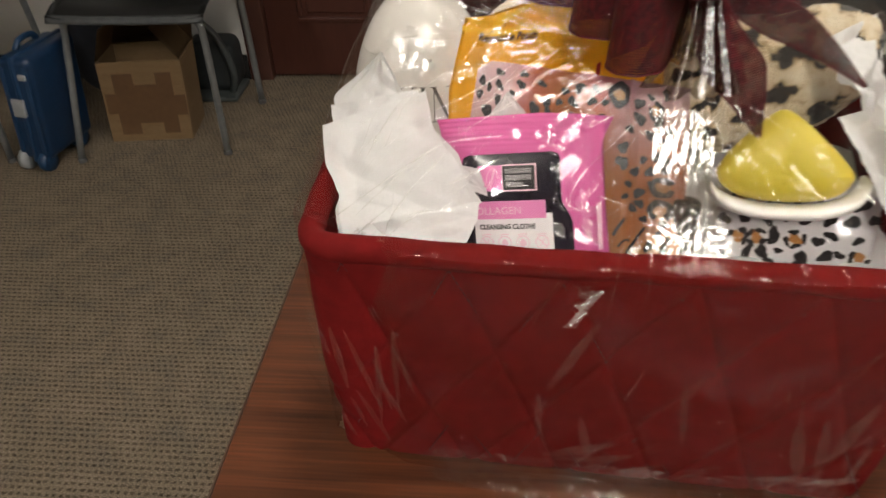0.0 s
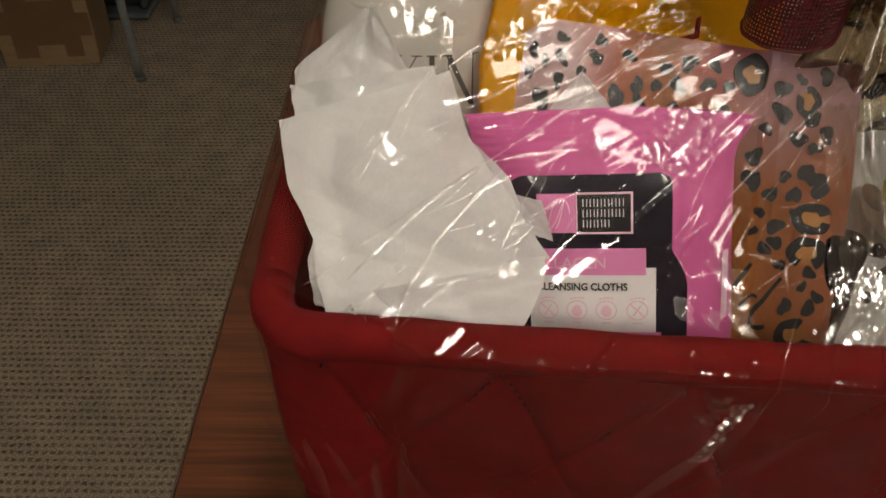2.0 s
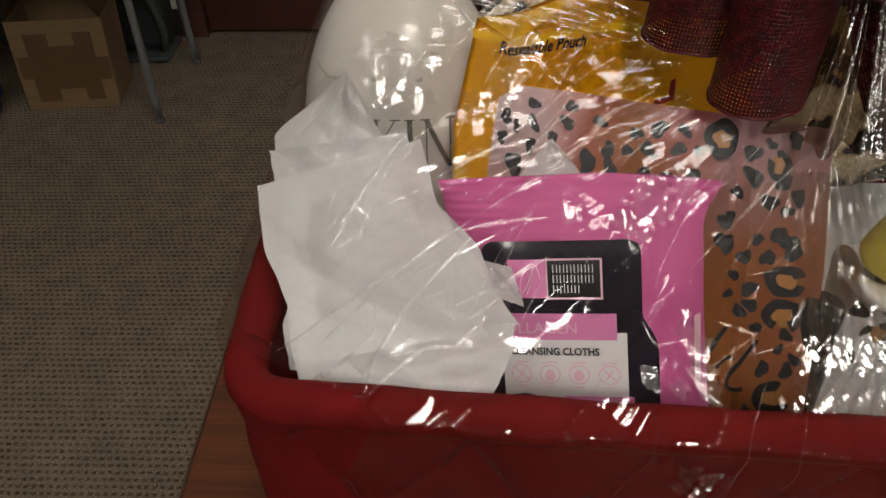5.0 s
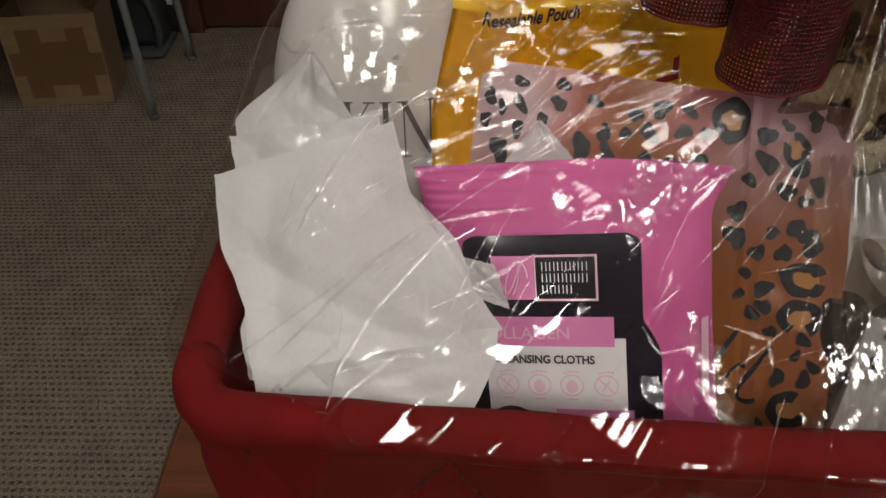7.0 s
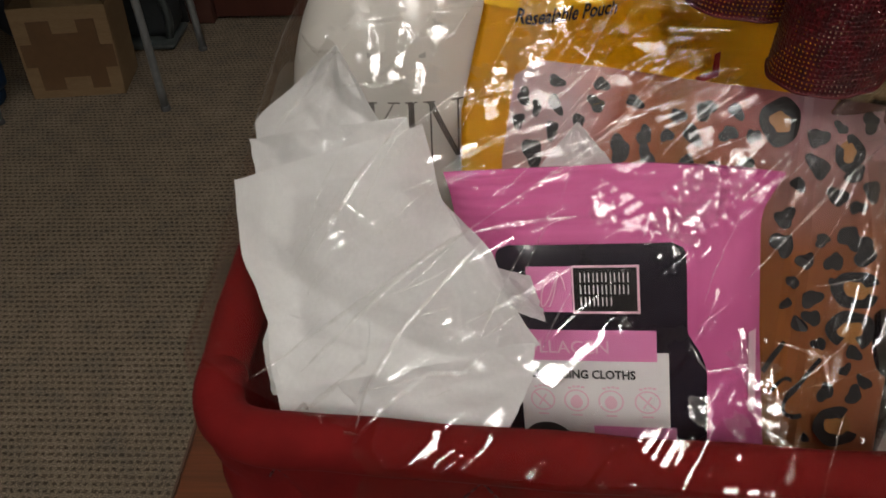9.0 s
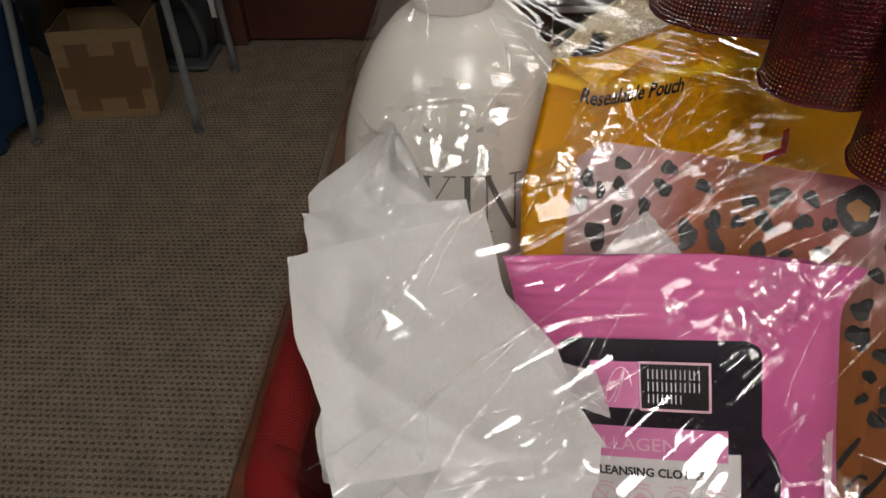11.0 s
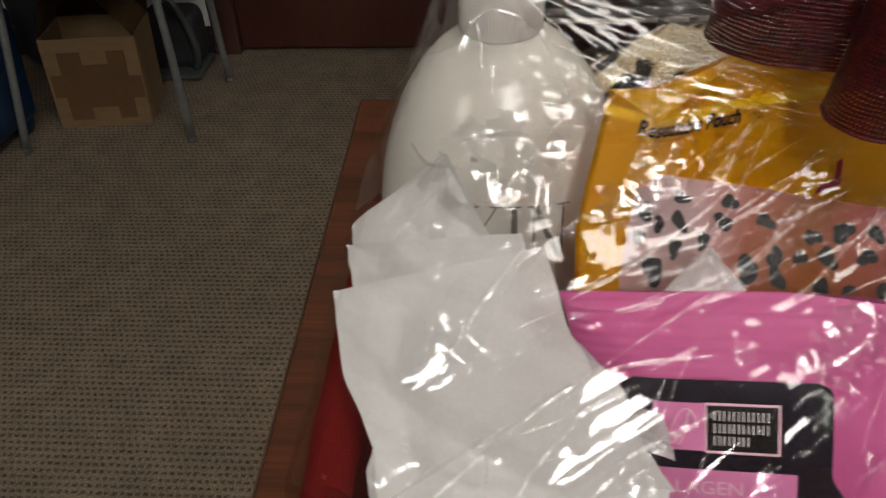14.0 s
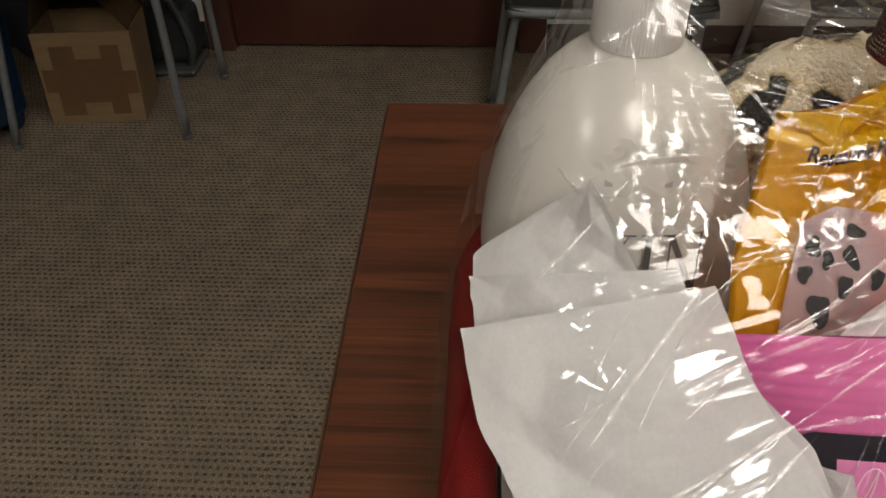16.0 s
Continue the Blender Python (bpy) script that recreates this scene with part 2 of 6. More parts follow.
def warm_print_material():
    """Pink and tan ink: pale at both edges, orange between, deeper towards the foot."""
    m, nt, p = nodes_of("pink_and_tan_print")
    tc = nt.nodes.new("ShaderNodeTexCoord")
    n = add(nt, "ShaderNodeTexNoise", Scale=22.0, Detail=1)
    nt.links.new(tc.outputs["Object"], n.inputs["Vector"])
    mv = nt.nodes.new("ShaderNodeVectorMath")
    mv.operation = "MULTIPLY_ADD"
    mv.inputs[1].default_value = (0.035, 0, 0.03)
    nt.links.new(n.outputs["Color"], mv.inputs[0])
    nt.links.new(tc.outputs["Object"], mv.inputs[2])
    sep = nt.nodes.new("ShaderNodeSeparateXYZ")
    nt.links.new(mv.outputs[0], sep.inputs[0])
    across = nt.nodes.new("ShaderNodeMapRange")
    across.inputs["From Min"].default_value, across.inputs["From Max"].default_value = 0.208, 0.302
    nt.links.new(sep.outputs["X"], across.inputs["Value"])
    up = nt.nodes.new("ShaderNodeMapRange")
    up.inputs["From Min"].default_value, up.inputs["From Max"].default_value = 0.968, 1.006
    nt.links.new(sep.outputs["Z"], up.inputs["Value"])
    top = ramp(nt, across.outputs[0], [(0.0, (0.84, 0.66, 0.7)), (0.1, (0.74, 0.4, 0.4)), (0.2, (0.56, 0.18, 0.11)), (0.45, (0.42, 0.145, 0.04)), (0.62, (0.58, 0.18, 0.16)), (0.76, (0.58, 0.34, 0.42)), (1.0, (0.6, 0.44, 0.5))])
    low = ramp(nt, across.outputs[0], [(0.0, (0.44, 0.17, 0.045)), (0.6, (0.42, 0.15, 0.025)), (1.0, (0.52, 0.2, 0.1))])
    mix = nt.nodes.new("ShaderNodeMix")
    mix.data_type = "RGBA"
    nt.links.new(up.outputs[0], mix.inputs[0])
    nt.links.new(low, mix.inputs[6])
    nt.links.new(top, mix.inputs[7])
    nt.links.new(mix.outputs[2], p.inputs["Base Color"])
    p.inputs["Roughness"].default_value = 0.3
    return m


def glow_material(name, strength, colour):
    m, nt, p = nodes_of(name)
    p.inputs["Base Color"].default_value = (0.9, 0.9, 0.9, 1)
    p.inputs["Emission Color"].default_value = (*colour, 1)
    p.inputs["Emission Strength"].default_value = strength
    return m


CARPET = carpet_material()
WALNUT = wood_material()
EDGE = grained("edge_band", (0.05, 0.022, 0.012), (0.09, 0.04, 0.02), 30, 0.4)
VELVET = grained("red_velvet", (0.1, 0.0035, 0.0036), (0.158, 0.0062, 0.0064), 90, 0.9, relief=0.0012, sheen=0.0, gloss=0.15)
VELVET_DARK = grained("red_thread", (0.035, 0.002, 0.003), (0.055, 0.003, 0.004), 200, 0.8)
FILM = film_material("cellophane", 0.02, 0.042, 0.22)
CREASE = film_material("folded_cellophane", 0.12, 0.22, 0.4, 0.25, 420.0)
# clear film tinted brown for its stacked layers and the shade among them
FILM_NECK = film_material("tied_cellophane", 0.06, 0.1, 0.4, 0.3, 160.0, (0.42, 0.36, 0.3))
FILM_CRUSHED = film_material("crushed_cellophane", 0.16, 0.2, 0.42, 0.1, 420.0)
FILM_HAZE = film_material("slack_cellophane", 0.16, 0.035, 0.16)
FILM_BUNCH = film_material("gathered_cellophane", 0.07, 0.17, 0.45)
RIBBON = mesh_ribbon_material()
RIBBON_EDGE = grained("ribbon_cord", (0.06, 0.002, 0.005), (0.11, 0.005, 0.009), 400, 0.5)
TISSUE = tissue_material()
MILKY = grained("milky_plastic", (0.66, 0.64, 0.6), (0.72, 0.7, 0.66), 12, 0.22, sub=0.2)
CAP_WHITE = grained("white_cap_plastic", (0.8, 0.78, 0.76), (0.84, 0.82, 0.8), 20, 0.4)
GREY_INK = grained("grey_ink", (0.12, 0.11, 0.1), (0.16, 0.15, 0.14), 200, 0.5)
PALE_GREY_INK = grained("pale_grey_ink", (0.36, 0.35, 0.33), (0.42, 0.41, 0.39), 200, 0.5)
BLACK_INK = grained("black_ink", (0.012, 0.012, 0.014), (0.022, 0.02, 0.022), 200, 0.4)
WHITE_INK = grained("white_ink", (0.78, 0.76, 0.77), (0.84, 0.82, 0.83), 200, 0.45)
PINK_FILM = grained("pink_foil_pack", (0.56, 0.1, 0.295), (0.63, 0.145, 0.35), 25, 0.42, gloss=0.25)
PINK_INK = grained("pink_ink", (0.74, 0.22, 0.48), (0.8, 0.28, 0.54), 100, 0.4)
PALE_PINK = grained("pale_pink_ink", (0.8, 0.5, 0.62), (0.86, 0.58, 0.68), 100, 0.45)
NAVY = grained("black_label", (0.014, 0.012, 0.02), (0.026, 0.022, 0.034), 60, 0.25, coat=0.3)
AMBER = grained("amber_pouch_plastic", (0.9, 0.44, 0.003), (0.95, 0.53, 0.006), 14, 0.32, coat=0.25)
AMBER_PALE = grained("amber_seal_strip", (0.9, 0.5, 0.004), (0.94, 0.57, 0.008), 14, 0.3, coat=0.3)
AMBER_FOLD = grained("amber_fold_plastic", (0.95, 0.55, 0.012), (0.98, 0.64, 0.03), 400, 0.3, coat=0.3, relief=0.0006)
RED_INK = grained("red_ink", (0.3, 0.02, 0.01), (0.36, 0.03, 0.015), 100, 0.4)
LEOPARD_WARM = warm_print_material()
LEOPARD_PALE = grained("pale_grey_print", (0.62, 0.62, 0.64), (0.72, 0.71, 0.72), 14, 0.35)
TAN_INK = grained("tan_ink", (0.36, 0.16, 0.05), (0.46, 0.22, 0.07), 80, 0.35)
LEMON = grained("lemon_plastic", (0.54, 0.43, 0.04), (0.64, 0.53, 0.075), 120, 0.4, relief=0.0005)
WHITE_PLASTIC = grained("white_plastic", (0.76, 0.75, 0.72), (0.82, 0.81, 0.79), 15, 0.3)
BLACK_GLOSS = grained("black_gloss_plastic", (0.012, 0.012, 0.013), (0.022, 0.022, 0.024), 30, 0.2)
BLACK_PLASTIC = grained("black_chair_plastic", (0.014, 0.015, 0.016), (0.026, 0.027, 0.028), 120, 0.38, relief=0.0003)
STEEL = grained("grey_steel_tube", (0.27, 0.3, 0.32), (0.36, 0.39, 0.41), 60, 0.28, metal=0.7)
# black lip painted grey: the highlight on the seat's edge is in the colour
LIP_LIT = grained("lit_lip_plastic", (0.1, 0.11, 0.115), (0.17, 0.18, 0.185), 40, 0.3)
GLIDE = grained("rubber_glide", (0.05, 0.05, 0.05), (0.08, 0.08, 0.08), 60, 0.7)
CARDBOARD = grained("cardboard", (0.155, 0.098, 0.046), (0.205, 0.132, 0.066), 70, 0.9, stretch=(1, 1, 8), relief=0.0004)
CARDBOARD_DARK = grained("brown_wrapping", (0.085, 0.042, 0.016), (0.11, 0.055, 0.021), 50, 0.7)
CARDBOARD_IN = grained("cardboard_inside", (0.1, 0.06, 0.03), (0.14, 0.085, 0.045), 50, 0.95)
BLUE_PLASTIC = grained("blue_case_plastic", (0.004, 0.023, 0.065), (0.006, 0.034, 0.09), 60, 0.4, relief=0.0004)
BLUE_DARK = grained("dark_blue_plastic", (0.006, 0.03, 0.08), (0.01, 0.045, 0.11), 60, 0.45)
GREY_PLASTIC = grained("grey_plastic", (0.22, 0.24, 0.25), (0.3, 0.31, 0.32), 60, 0.5)
DARK_GREY = grained("dark_grey_plastic", (0.045, 0.055, 0.055), (0.07, 0.08, 0.08), 60, 0.4)
BAG_CLOTH = grained("navy_bag_cloth", (0.008, 0.01, 0.016), (0.014, 0.018, 0.028), 300, 0.85, relief=0.0006)
DARK_CLOTH = grained("dark_equipment", (0.015, 0.02, 0.022), (0.03, 0.036, 0.04), 60, 0.6)
DOOR_BROWN = grained("brown_door_paint", (0.05, 0.014, 0.009), (0.068, 0.02, 0.013), 18, 0.45, stretch=(6, 6, 1))
TRIM_BROWN = grained("brown_trim_paint", (0.055, 0.02, 0.014), (0.08, 0.03, 0.02), 18, 0.5)
WALL_PAINT = grained("white_wall_paint", (0.66, 0.65, 0.62), (0.72, 0.71, 0.68), 30, 0.8, relief=0.0006)
TAN_PAINT = grained("tan_wall_paint", (0.19, 0.16, 0.12), (0.23, 0.195, 0.15), 30, 0.8, relief=0.0006)
COVE = grained("black_cove_base", (0.012, 0.012, 0.012), (0.025, 0.025, 0.025), 30, 0.5)
CEIL = grained("ceiling_tile", (0.66, 0.66, 0.64), (0.76, 0.76, 0.74), 150, 0.95, relief=0.001)
METAL_WHITE = grained("white_metal", (0.74, 0.74, 0.74), (0.8, 0.8, 0.8), 30, 0.5)
GLOW = glow_material("panel_glow", PANEL_POWER, (1.0, 0.945, 0.87))
# weaker glow, turned down to darken the far side of the room
GLOW_DIM = glow_material("dim_panel_glow", PANEL_POWER * 0.38, (1.0, 0.94, 0.86))
FUR = fleece_material()
CREAM = grained("cream_paper", (0.6, 0.5, 0.38), (0.68, 0.58, 0.46), 60, 0.8)

# ---- mesh helpers ----
def finish(name, bm, material, smooth=True):
    me = bpy.data.meshes.new(name)
    bmesh.ops.recalc_face_normals(bm, faces=bm.faces[:])
    bm.to_mesh(me)
    bm.free()
    me.materials.append(material)
    if smooth:
        me.polygons.foreach_set("use_smooth", [True] * len(me.polygons))
    return me


def part(name, bm, material, parent, label="", smooth=True):
    ob = new(name, finish(name, bm, material, smooth))
    if parent:
        ob.parent = parent
        ob.matrix_parent_inverse = parent.matrix_world.inverted()
    if label:
        tagged(ob, label)
    return ob


def base_of(name, x, y, z, label, category, group=""):
    e = new(name)
    e.empty_display_size = 0.05
    e.location = (x, y, z)
    bpy.context.view_layer.update()
    return tagged(e, label, category, group)


def box(x0, x1, y0, y1, z0, z1, bevel=0.0, seg=2):
    bm = bmesh.new()
    bmesh.ops.create_cube(bm, size=1)
    for v in bm.verts:
        v.co = ((x0 + x1) / 2 + v.co.x * (x1 - x0), (y0 + y1) / 2 + v.co.y * (y1 - y0), (z0 + z1) / 2 + v.co.z * (z1 - z0))
    if bevel:
        bmesh.ops.bevel(bm, geom=bm.edges[:], offset=bevel, segments=seg, affect="EDGES", profile=0.5)
    return bm


def moved(bm, m):
    bmesh.ops.transform(bm, matrix=m, verts=bm.verts[:])
    return bm


def joined(*bms):
    out = bmesh.new()
    for b in bms:
        me = bpy.data.meshes.new("tmp")
        b.to_mesh(me)
        b.free()
        out.from_mesh(me)
        bpy.data.meshes.remove(me)
    return out


def lathe(profile, cx, cy, steps=48, sx=1.0, sy=1.0, power=2.0):
    """Rings (radius, z) about a vertical axis; power above 2 squares the section."""
    bm = bmesh.new()
    rings = []
    for r, z in profile:
        ring = []
        for i in range(steps):
            a = 2 * math.pi * i / steps
            c, s = math.cos(a), math.sin(a)
            k = (abs(c) ** power + abs(s) ** power) ** (-1 / power)
            ring.append(bm.verts.new((cx + r * sx * k * c, cy + r * sy * k * s, z)))
        rings.append(ring)
    for a, b in zip(rings, rings[1:]):
        for i in range(steps):
            bm.faces.new((a[i], a[(i + 1) % steps], b[(i + 1) % steps], b[i]))
    bm.faces.new(rings[0][::-1])
    bm.faces.new(rings[-1])
    return bm


def tube(points, radius, sides=10, closed=False):
    """A round bar along a polyline."""
    bm = bmesh.new()
    pts = [Vector(p) for p in points]
    n = len(pts)
    rings = []
    up = Vector((0.3, 0.2, 1)).normalized()
    for i, p in enumerate(pts):
        a = pts[(i - 1) % n] if closed or i else p
        b = pts[(i + 1) % n] if closed or i < n - 1 else p
        d = (b - a).normalized()
        s = d.cross(up)
        if s.length < 0.05:
            s = d.cross(Vector((1, 0, 0)))
        s.normalize()
        t = d.cross(s)
        r = radius[i] if isinstance(radius, (list, tuple)) else radius
        rings.append([bm.verts.new(p + s * (r * math.cos(2 * math.pi * k / sides)) + t * (r * math.sin(2 * math.pi * k / sides))) for k in range(sides)])
    pairs = list(zip(rings, rings[1:])) + ([(rings[-1], rings[0])] if closed else [])
    for a, b in pairs:
        for k in range(sides):
            bm.faces.new((a[k], a[(k + 1) % sides], b[(k + 1) % sides], b[k]))
    if not closed:
        bm.faces.new(rings[0][::-1])
        bm.faces.new(rings[-1])
    return bm


def ridge(points, normals, widths):
    """A low raised fold along points: an arched strip, open underneath."""
    bm = bmesh.new()
    rows = []
    for i, p in enumerate(points):
        a, b = Vector(points[max(0, i - 1)]), Vector(points[min(len(points) - 1, i + 1)])
        n = Vector(normals[i])
        side = (b - a).cross(n).normalized()
        rows.append([bm.verts.new(Vector(p) + side * (widths[i] * q) + n * (0.32 * widths[i] * (1 - q * q))) for q in (-1, -0.6, -0.2, 0.2, 0.6, 1)])
    for r0, r1 in zip(rows, rows[1:]):
        for k in range(5):
            bm.faces.new((r0[k], r1[k], r1[k + 1], r0[k + 1]))
    return bm


def smooth_path(points, per=8):
    """Catmull-Rom points through a few corners."""
    p = [Vector(q) for q in points]
    p = [2 * p[0] - p[1]] + p + [2 * p[-1] - p[-2]]
    out = []
    for i in range(1, len(p) - 2):
        for k in range(per):
            t = k / per
            out.append(0.5 * (2 * p[i] + (p[i + 1] - p[i - 1]) * t + (2 * p[i - 1] - 5 * p[i] + 4 * p[i + 1] - p[i + 2]) * t * t + (3 * p[i] - p[i - 1] - 3 * p[i + 1] + p[i + 2]) * t ** 3))
    out.append(p[-2])
    return out


def sheet(nu, nv, place):
    """A grid of quads from place(u, v) with u, v in 0..1."""
    bm = bmesh.new()
    g = [[bm.verts.new(place(i / nu, j / nv)) for j in range(nv + 1)] for i in range(nu + 1)]
    for i in range(nu):
        for j in range(nv):
            bm.faces.new((g[i][j], g[i + 1][j], g[i + 1][j + 1], g[i][j + 1]))
    return bm


def thick(bm, t):
    bmesh.ops.solidify(bm, geom=bm.faces[:], thickness=t)
    return bm


def letters(body, height, place, align="LEFT", bold=0.0):
    """Text as a flat mesh; place(x, y) puts each of its points, in metres from the start of the baseline."""
    cu = bpy.data.curves.new("writing", "FONT")
    cu.body, cu.align_x, cu.size, cu.resolution_u, cu.offset = body, align, height / 0.7, 3, bold
    ob = bpy.data.objects.new("writing", cu)
    scene.collection.objects.link(ob)
    me = bpy.data.meshes.new_from_object(ob.evaluated_get(bpy.context.evaluated_depsgraph_get()))
    bpy.data.objects.remove(ob)
    bpy.data.curves.remove(cu)
    bm = bmesh.new()
    bm.from_mesh(me)
    bpy.data.meshes.remove(me)
    for v in bm.verts:
        v.co = place(v.co.x, v.co.y)
    return bm


def flat(outline, place):
    """A flat printed patch: an outline in the plane, put by place(x, y)."""
    bm = bmesh.new()
    bm.faces.new([bm.verts.new((x, y, 0)) for x, y in outline])
    for v in bm.verts:
        v.co = place(v.co.x, v.co.y)
    return bm


def patch(x0, x1, y0, y1, place, nu=10, nv=8):
    return sheet(nu, nv, lambda u, v: place(x0 + (x1 - x0) * u, y0 + (y1 - y0) * v))


def ring_patch(cx, cy, r0, r1, place, n=32):
    return sheet(n, 1, lambda u, v: place(cx + (r0 + (r1 - r0) * v) * math.cos(2 * math.pi * u), cy + (r0 + (r1 - r0) * v) * math.sin(2 * math.pi * u)))

# ---- the room ----
TABLE = 0.745
WALL_Y = 3.135
ROOM = (-3.2, 4.6, -5.2, WALL_Y)
CEILING = 2.7


def room():
    x0, x1, y0, y1 = ROOM
    bm = box(x0, x1, y0, y1 + 0.4, -0.1, 0)
    tagged(part("floor", bm, CARPET, None, smooth=False), "grey-brown woven loop carpet tiles with dark flecks", "floor", kind="structure")
    dx0, dx1, dh = -0.675, 0.205, 2.04
    w = joined(box(x0 - 0.12, dx0 - 0.085, y1, y1 + 0.12, 0, CEILING), box(dx1 + 0.085, x1 + 0.12, y1, y1 + 0.12, 0, CEILING), box(dx0 - 0.085, dx1 + 0.085, y1, y1 + 0.12, dh + 0.085, CEILING))
    tagged(part("wall_north", w, WALL_PAINT, None, smooth=False), "white painted wall with a brown door", "wall", kind="structure")
    for name, b in (("wall_south", (x0 - 0.12, x1 + 0.12, y0 - 0.12, y0, 0, CEILING)), ("wall_west", (x0 - 0.12, x0, y0, y1, 0, CEILING)), ("wall_east", (x1, x1 + 0.12, y0, y1, 0, CEILING))):
        tagged(part(name, box(*b), TAN_PAINT, None, smooth=False), "plain tan painted office wall", "wall", kind="structure")
    bm = box(x0 - 0.12, x1 + 0.12, y0 - 0.12, y1 + 0.12, CEILING, CEILING + 0.1)
    tagged(part("ceiling", bm, CEIL, None, smooth=False), "white mineral ceiling tiles", "ceiling", kind="structure")
    for a, b in ((x0, dx0 - 0.087), (dx1 + 0.087, x1)):
        bm = box(a, b, y1 - 0.008, y1 - 0.0005, 0, 0.092, 0.003)
        tagged(part("baseboard", bm, COVE, None, smooth=False), "black rubber cove base along the wall", "baseboard", kind="structure")
    d = tagged(base_of("door_1", (dx0 + dx1) / 2, y1, 0, "closed brown panelled wooden door in a brown frame", "door"), kind="structure")
    part("frame", joined(box(dx0 - 0.083, dx0 - 0.003, y1 - 0.016, y1 + 0.1, 0, dh + 0.08, 0.004), box(dx1 + 0.003, dx1 + 0.083, y1 - 0.016, y1 + 0.1, 0, dh + 0.08, 0.004), box(dx0 - 0.003, dx1 + 0.003, y1 - 0.016, y1 + 0.1, dh + 0.003, dh + 0.08, 0.004)), TRIM_BROWN, d, "brown painted door frame", smooth=False)
    leaf = part("leaf", box(dx0, dx1, y1 + 0.008, y1 + 0.05, 0.012, dh, 0.002), DOOR_BROWN, d, smooth=False)
    width = dx1 - dx0
    for col in range(2):
        px0 = dx0 + 0.115 + col * (width / 2 - 0.05)
        px1 = px0 + width / 2 - 0.18
        for z0, z1 in ((0.205, 0.88), (0.98, 1.55), (1.65, 1.92)):
            bm = joined(box(px0, px1, y1 - 0.001, y1 + 0.009, z0, z0 + 0.016, 0.003), box(px0, px1, y1 - 0.001, y1 + 0.009, z1 - 0.016, z1, 0.003), box(px0, px0 + 0.016, y1 - 0.001, y1 + 0.009, z0 + 0.017, z1 - 0.017, 0.003), box(px1 - 0.016, px1, y1 - 0.001, y1 + 0.009, z0 + 0.017, z1 - 0.017, 0.003), box(px0 + 0.03, px1 - 0.03, y1 + 0.002, y1 + 0.009, z0 + 0.03, z1 - 0.03, 0.005))
            part("moulding", bm, DOOR_BROWN, leaf, smooth=False)
    part("handle", tube(smooth_path([(dx1 - 0.07, y1 + 0.006, 0.98), (dx1 - 0.07, y1 - 0.05, 0.98), (dx1 - 0.1, y1 - 0.055, 0.98), (dx1 - 0.18, y1 - 0.055, 0.98)], 5), 0.009), STEEL, d)


def ceiling_light(x, y, glow):
    lt = base_of("ceiling_light", x, y, CEILING, "white recessed fluorescent ceiling panel, lit", "ceiling light", "ceiling panels")
    z = CEILING
    fr = joined(box(x - 0.155, x + 0.155, y - 0.61, y - 0.58, z - 0.012, z - 0.001), box(x - 0.155, x + 0.155, y + 0.58, y + 0.61, z - 0.012, z - 0.001), box(x - 0.155, x - 0.13, y - 0.579, y + 0.579, z - 0.012, z - 0.001), box(x + 0.13, x + 0.155, y - 0.579, y + 0.579, z - 0.012, z - 0.001))
    part("frame", fr, METAL_WHITE, lt, smooth=False)
    part("diffuser", box(x - 0.129, x + 0.129, y - 0.578, y + 0.578, z - 0.008, z - 0.002), glow, lt, "glowing diffuser", smooth=False)


room()
# panels out of view, placed by their effect; those at positive y are dimmed
LIGHTS = [(-1.72, -1.28), (0.42, -1.04), (0.42, 1.2), (2.56, -1.04), (2.56, 1.2)]
for lx, ly in LIGHTS:
    ceiling_light(lx, ly, GLOW_DIM if ly > 0 else GLOW)

# ---- the table ----
def table():
    t = base_of("table", 0.5, 0.6, 0, "dark walnut laminate office table with a straight edge", "table")
    x1, y0, y1 = 1.5, -0.35, 1.5
    part("tabletop", box(0.002, x1 - 0.002, y0 + 0.002, y1 - 0.002, TABLE - 0.028, TABLE, 0.002), WALNUT, t)
    band = joined(box(0, 0.0018, y0, y1, TABLE - 0.028, TABLE - 0.0012, 0.0006), box(x1 - 0.0018, x1, y0, y1, TABLE - 0.028, TABLE - 0.0012, 0.0006), box(0.0019, x1 - 0.0019, y1 - 0.0018, y1, TABLE - 0.028, TABLE - 0.0012, 0.0006), box(0.0019, x1 - 0.0019, y0, y0 + 0.0018, TABLE - 0.028, TABLE - 0.0012, 0.0006))
    part("edge_band", band, EDGE, t, "thin brown edge band", smooth=False)
    for x in (0.14, x1 - 0.14):
        for y in (y0 + 0.12, y1 - 0.12):
            part("leg", joined(tube([(x, y, 0.004), (x, y, TABLE - 0.029)], 0.025, 16), lathe([(0.03, 0), (0.03, 0.012), (0.026, 0.02)], x, y, 20)), BLACK_PLASTIC, t)


table()

